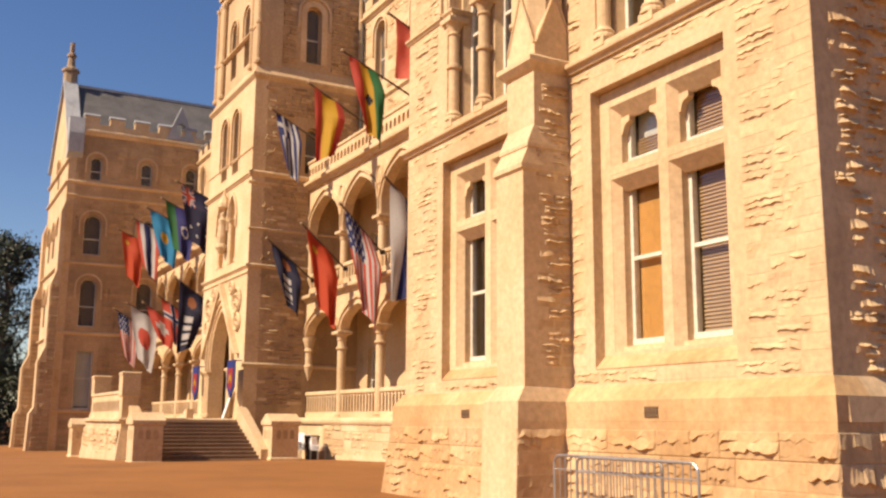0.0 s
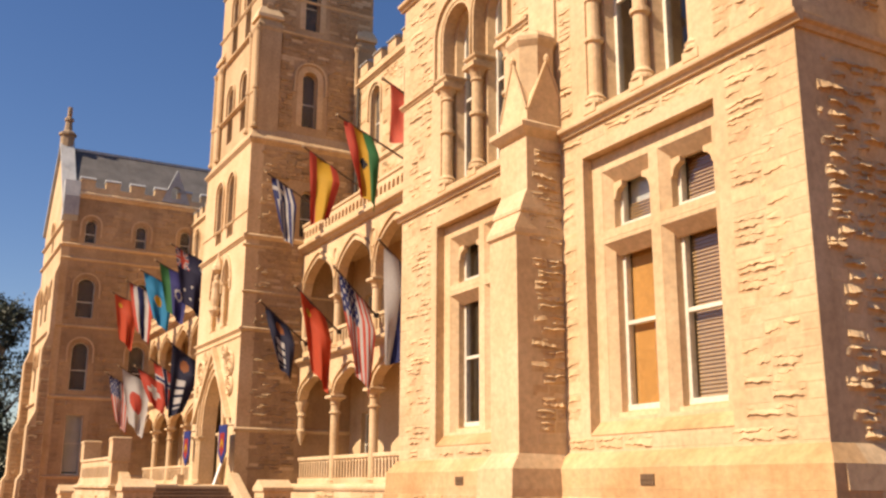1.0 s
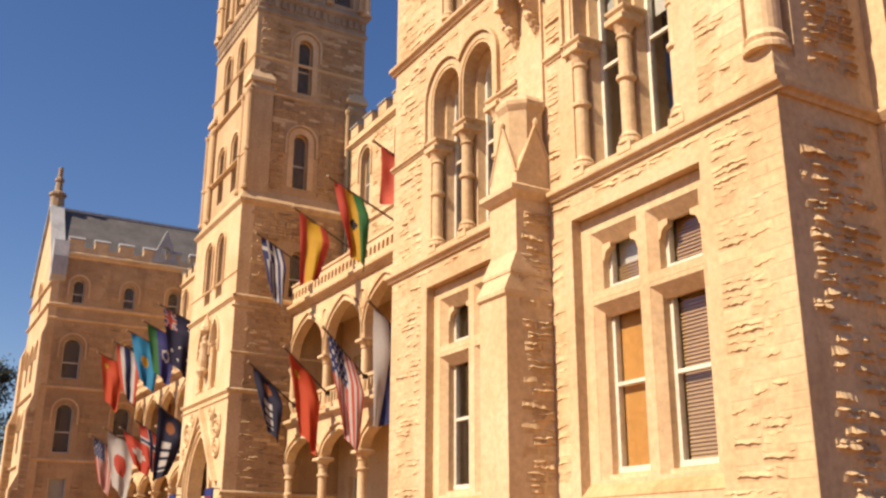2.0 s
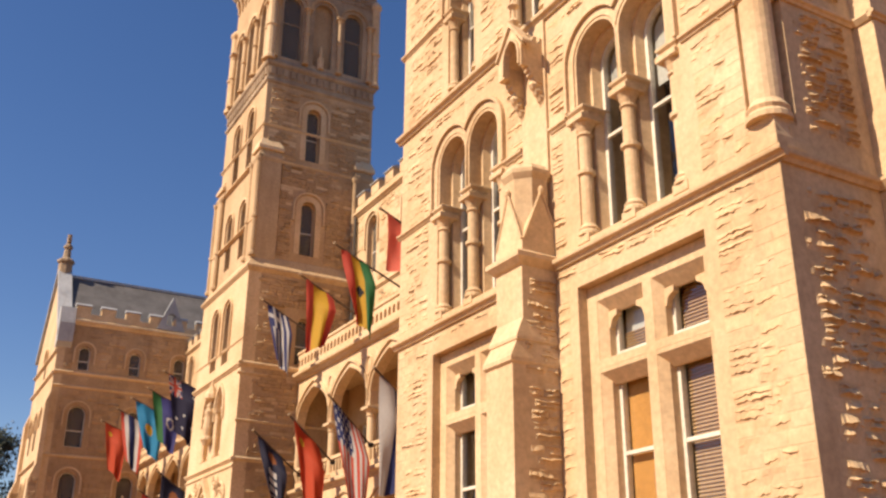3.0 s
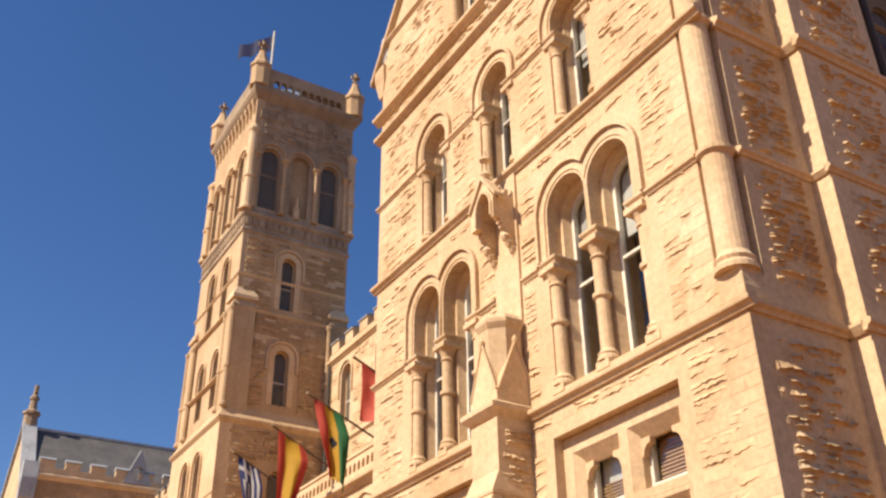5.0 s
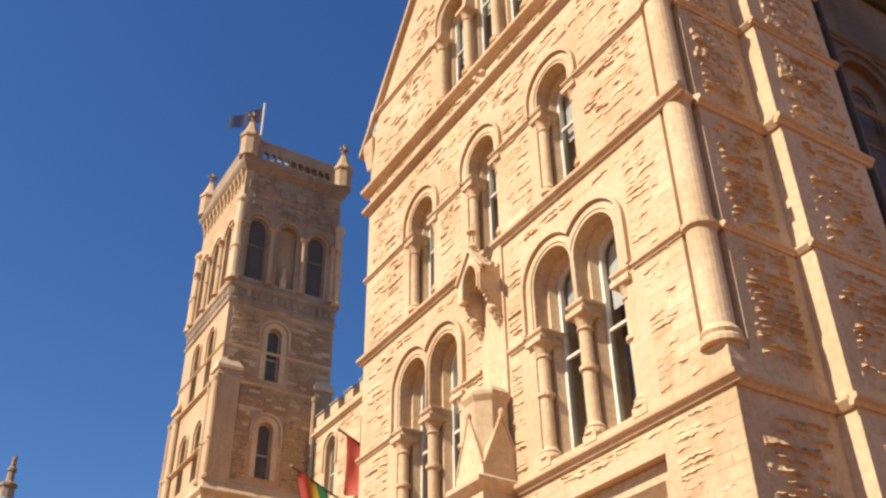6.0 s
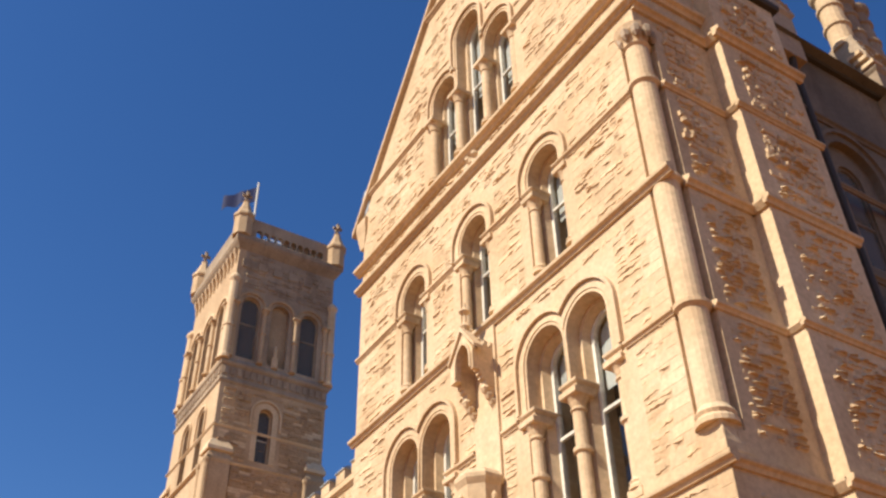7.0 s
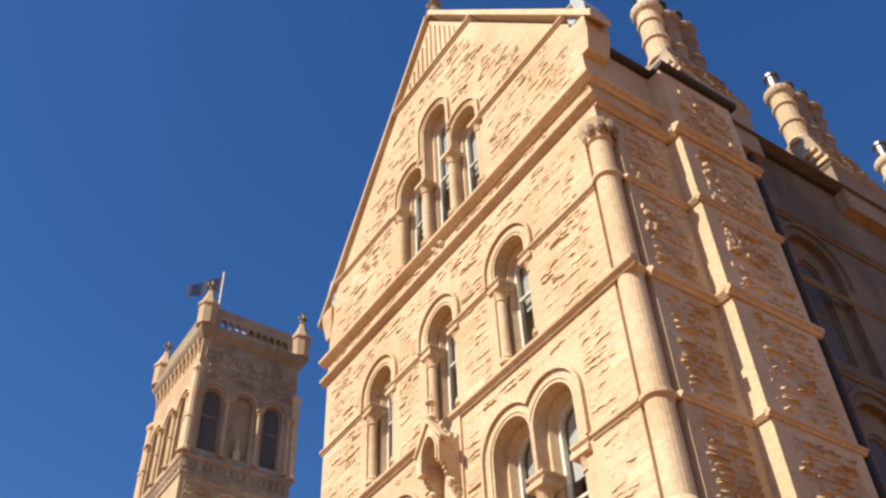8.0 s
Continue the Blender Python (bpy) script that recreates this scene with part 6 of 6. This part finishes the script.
# along x, tip depth and height, pattern, words, drop, hoist, swing
UP = [(-44.2, 14.54, 16.65, pat_stripes_cross, "blue and white striped flag with a cross canton", 3.4, 1.2, 0.35),
      (-39.05, 14.51, 16.37, pat_red_yellow, "red and yellow banded flag hanging in folds", 3.6, 1.5, 0.4),
      (-34.1, 14.05, 16.08, pat_tricolour_star, "red, yellow and green flag with a black star", 3.5, 1.35, 0.4),
      (-30.0, 14.1, 16.1, pat_red, "plain bright red flag", 2.3, 2.0, 0.3),
      (-78.8, 13.7, 16.5, pat_orange, "red flag with a small yellow mark", 4.2, 1.8, 0.4),
      (-73.7, 13.8, 16.5, pat_five_bands, "red, white and blue banded flag", 4.4, 1.7, 0.5),
      (-69.4, 13.9, 16.5, pat_skyblue, "sky-blue flag with a golden disc", 3.8, 2.0, 0.3),
      (-65.4, 14.06, 16.4, pat_green, "green and violet-blue flag with a pale ring", 3.8, 2.0, 0.5),
      (-60.6, 13.9, 16.5, pat_ensign, "dark blue ensign with stars", 3.9, 2.3, 0.1)]
LOW = [(-45.5, 15.0, 10.45, pat_navy_bars, "navy banner with pale marks", 3.1, 1.6, 0.5),
       (-41.4, 15.27, 10.5, pat_orange, "orange-red flag hanging in a narrow fold", 4.0, 1.7, 0.6),
       (-37.4, 15.47, 10.68, pat_many_stripes, "red and white striped flag with a blue canton", 4.4, 1.8, 0.35),
       (-32.4, 15.2, 10.7, pat_three_bands, "white, blue and red banded flag", 4.2, 2.3, -0.35),
       (-80.3, 14.1, 10.3, pat_many_stripes, "red and white striped flag with a dark canton", 3.9, 1.8, 0.0),
       (-75.3, 14.1, 10.3, pat_disc, "white flag with a red disc", 4.4, 2.2, 0.25),
       (-71.0, 14.4, 9.9, pat_cross, "red flag with a white cross", 2.4, 2.2, 0.4),
       (-66.4, 14.4, 9.9, pat_nordic, "red flag with a blue and white cross", 2.9, 1.7, 0.3),
       (-61.9, 14.5, 10.5, pat_navy_bars, "navy banner with pale marks", 4.4, 2.0, -0.2)]
for i, (x, ty, tz, pt, lb, dr, ho, sw) in enumerate(UP):
    flag(x, ty, tz, 17.45, tz - 1.5, pt, lb, dr, hoist=ho, swing=sw, twist=0.4, seed=i)
for i, (x, ty, tz, pt, lb, dr, ho, sw) in enumerate(LOW):
    flag(x, ty, tz, 17.45, tz - 1.9, pt, lb, dr, hoist=ho, swing=sw, twist=0.5, seed=20 + i)

# flag on the tower top
tf = thing("tower_flag", (-48.9, 16.0, 41.3), "small dark blue flag on a white pole above the tower", "flag")
part("pole", Geo().tube([(-48.9, 16.0, 41.3), (-48.9, 16.0, 48.0)], 0.07), PAINT, tf)
nu = 16
g = Geo()
pts = []
for i in range(nu + 1):
    for j in range(9):
        pts.append((-48.95 - i * 0.09, 16.0 - i * 0.12 + 0.1 * math.sin(i * 0.8), 47.7 - j * 0.15 - 0.045 * i + 0.08 * math.sin(i * 0.9 + j * 0.3)))
fs = [(i * 9 + j, i * 9 + j + 1, (i + 1) * 9 + j + 1, (i + 1) * 9 + j) for i in range(nu) for j in range(8)]
g.add(pts, fs)
n0 = len(g.v)
g.v += [(p[0], p[1] + 0.012, p[2]) for p in g.v]
g.f += [tuple(reversed([k + n0 for k in f])) for f in fs]
g.mi += [0] * len(fs)
part("cloth", g, cloth_mat((0.025, 0.035, 0.14)), tf, smooth=True)

# ---------- shield banners by the portal, leaning board ----------
for x, z in ((-53.6, 3.65), (-46.95, 3.65)):
    bn = thing("shield_banner", (x, 14.0, z - 1), "blue shield-shaped banner with red and gold emblem", "banner", "banners beside the portal")
    w = 0.62
    shape = lambda k: [(x - w * k, z + 0.85 * k), (x - w * k, z - 0.45 * k), (x, z - 1.0 * k), (x + w * k, z - 0.45 * k), (x + w * k, z + 0.85 * k)]
    part("panel", Geo().slab(shape(1.0), [], 13.92, 13.98), cloth_mat((0.04, 0.06, 0.28)), bn)
    part("emblem", Geo().slab([(px, pz - 0.05) for px, pz in shape(0.6)], [], 13.905, 13.918), cloth_mat((0.5, 0.05, 0.04)), bn)
    part("chevron", Geo().slab([(x - 0.28, z - 0.1), (x, z + 0.2), (x + 0.28, z - 0.1), (x + 0.28, z - 0.3), (x, z), (x - 0.28, z - 0.3)], [], 13.89, 13.902), cloth_mat(YELLOW), bn)
    part("bracket", Geo().tube([(x, 13.95, z + 0.82), (x, 14.5, z + 0.86)], 0.03), IRON, bn)
bd = thing("leaning_board", (-48.0, 14.1, LZ), "white notice board leaning in the doorway", "sign")
part("panel", Geo().loft([[(-48.5, 14.0, LZ), (-48.2, 14.0, LZ), (-48.2, 14.05, LZ), (-48.5, 14.05, LZ)], [(-48.1, 14.32, LZ + 1.4), (-47.8, 14.32, LZ + 1.4), (-47.8, 14.37, LZ + 1.4), (-48.1, 14.37, LZ + 1.4)]]), BOARD, bd)

# ---------- crowd barriers ----------
def barrier(x0, y, yaw):
    br = thing("crowd_barrier", (x0, y, 0), "galvanised steel crowd barrier with upright bars", "barrier", "barriers by the plinth")
    m = Matrix.Translation((x0, y, 0)) @ pose(0, 0, 0, 0, 0, yaw)
    L, H, z0 = 2.3, 1.1, 0.12
    fr = []
    for cx_, cz, a0 in ((0.12, z0 + 0.12, 180), (L - 0.12, z0 + 0.12, 270), (L - 0.12, H - 0.12, 0), (0.12, H - 0.12, 90)):
        for k in range(5):
            a = radians(a0 + k * 22.5)
            fr.append((cx_ + 0.12 * math.cos(a), 0, cz + 0.12 * math.sin(a)))
    part("frame", Geo().tube(fr + [fr[0]], 0.021, 8), STEEL, br, m=m)
    part("mid_rail", Geo().tube([(0.0, 0, H - 0.2), (L, 0, H - 0.2)], 0.012, 6), STEEL, br, m=m)
    for i in range(17):
        x = 0.13 + i * (L - 0.26) / 16
        part("bar", Geo().tube([(x, 0, z0), (x, 0, H)], 0.009, 6), STEEL, br, m=m)
    for x in (0.3, L - 0.3):
        part("foot", Geo().tube([(x, -0.35, 0.02), (x, -0.28, 0.04), (x, 0, z0 + 0.02), (x, 0.28, 0.04), (x, 0.35, 0.02)], 0.02, 6), STEEL, br, m=m)


barrier(-12.25, 8.62, 1.5)
barrier(-11.4, 8.4, 2.5)

# ---------- stacked chairs by the base wall ----------
def chair_stack(x, y, yaw, n):
    st = thing("chair_stack", (x, y, 0), "stack of white plastic chairs with grey frames", "chair", "chairs stacked by the base wall")
    m = Matrix.Translation((x, y, (x + 36) * 0.02)) @ pose(0, 0, 0, 0, 0, yaw)
    for k in range(n):
        z = 0.42 + 0.09 * k
        o = 0.03 * k
        part("seat", Geo().box(-0.24, 0.24, -0.24 - o, 0.22 - o, z, z + 0.03, 0.01), BOARD, st, m=m)
        part("backrest", Geo().loft([[(-0.23, 0.22 - o, z + 0.03), (0.23, 0.22 - o, z + 0.03), (0.23, 0.25 - o, z + 0.03), (-0.23, 0.25 - o, z + 0.03)], [(-0.2, 0.3 - o, z + 0.42), (0.2, 0.3 - o, z + 0.42), (0.2, 0.33 - o, z + 0.42), (-0.2, 0.33 - o, z + 0.42)]]), BOARD, st, m=m)
    for sx in (-0.24, 0.24):
        for sy in (-0.22, 0.22):
            part("leg", Geo().tube([(sx, sy, 0.0), (sx * 0.95, sy * 0.95, 0.44)], 0.016, 6), STEEL, st, m=m)


chair_stack(-43.9, 16.4, 40, 5)
chair_stack(-43.1, 16.45, 55, 4)
chair_stack(-41.3, 16.35, 120, 3)
bx = thing("waste_bin", (-42.2, 16.4, 0), "dark lidded bin beside the stacked chairs", "bin")
part("body", Geo().loft([[(-42.4, 16.2, -0.13), (-42.0, 16.2, -0.13), (-42.0, 16.6, -0.13), (-42.4, 16.6, -0.13)], [(-42.46, 16.14, 0.85), (-41.94, 16.14, 0.85), (-41.94, 16.66, 0.85), (-42.46, 16.66, 0.85)]]), IRON, bx)
part("lid", Geo().box(-42.48, -41.92, 16.12, 16.68, 0.85, 0.95, 0.03), IRON, bx)

# ---------- trees beyond the far wing ----------
BARK = surface("grey_brown_bark", [(0.10, 0.07, 0.05), (0.17, 0.12, 0.09)], scale=1.5, vary=0.1, bump=0.6)
LEAF = surface("dull_green_leaves", [(0.025, 0.035, 0.018), (0.04, 0.055, 0.028), (0.06, 0.07, 0.04)], scale=0.5, fine=3, vary=0.35, rough=0.6, bump=0, stain_amount=0.2)


def tree(x, y, z, h, spread, seed, n_leaf=7000, low=0.35):
    r = random.Random(seed)
    tr = thing("tree", (x, y, z), "tall dark green gum tree with uneven crown", "tree", "trees beyond the far wing")
    g = Geo()
    def limb(p, q, ra, rb):
        p, q = Vector(p), Vector(q)
        mid = p.lerp(q, 0.5) + Vector((r.uniform(-0.4, 0.4), r.uniform(-0.4, 0.4), 0.2))
        d = (q - p).normalized()
        a = d.cross(Vector((0.3, 0.2, 0.9))).normalized()
        b = d.cross(a)
        g.loft([[c + (a * math.cos(k * 1.047) + b * math.sin(k * 1.047)) * rr for k in range(6)] for c, rr in ((p, ra), (mid, (ra + rb) / 2), (q, rb))])
    top = (x + r.uniform(-1, 1), y + r.uniform(-1, 1), z + h * 0.8)
    limb((x, y, z - 0.3), (x, y, z + h * 0.4), 0.5, 0.36)
    limb((x, y, z + h * 0.4), top, 0.36, 0.1)
    clumps = []
    for i in range(46):
        t = r.uniform(low, 1.0)
        a = r.uniform(0, 6.283)
        rad = spread * math.sin(min(1.0, (1.08 - t) * 1.6) * 1.57) * r.uniform(0.35, 1.0)
        c = Vector((x + rad * math.cos(a), y + rad * math.sin(a), z + h * t))
        clumps.append((c, r.uniform(0.9, 2.0)))
        if i % 2 == 0:
            limb((x, y, z + h * max(0.25, t - 0.25)), c, 0.14, 0.03)
    part("trunk", g, BARK, tr)
    v, f = [], []
    for i in range(n_leaf):
        c, s = clumps[r.randrange(len(clumps))]
        dv = Vector((r.gauss(0, 1), r.gauss(0, 1), r.gauss(0, 0.7))) * s * 0.55
        p = c + dv
        e = Vector((r.uniform(-1, 1), r.uniform(-1, 1), r.uniform(-1, 1))).normalized() * r.uniform(0.14, 0.32)
        w = e.cross(Vector((r.uniform(-1, 1), r.uniform(-1, 1), r.uniform(-1, 1)))).normalized() * 0.1
        k = len(v)
        v += [tuple(p - e), tuple(p + w), tuple(p + e), tuple(p - w)]
        f.append((k, k + 1, k + 2, k + 3))
    me = bpy.data.meshes.new("crown")
    me.from_pydata(v, [], f)
    me.materials.append(LEAF)
    tagged(hang(new("crown", me), tr), kind="stuff")


tree(-118, 9.0, -0.8, 22.5, 6.5, 1, 9000)
tree(-112, 5.0, -0.8, 18.5, 6.0, 2, 8000)
tree(-122, 4.5, -0.8, 20.0, 6.5, 3, 8000)
tree(-104, 4.0, -0.8, 8.0, 4.5, 4, 6000, low=0.08)
tree(-108, 8.2, -0.8, 8.5, 4.5, 5, 6000, low=0.05)
tree(-112, 1.0, -0.8, 9.0, 5.0, 6, 6000, low=0.05)
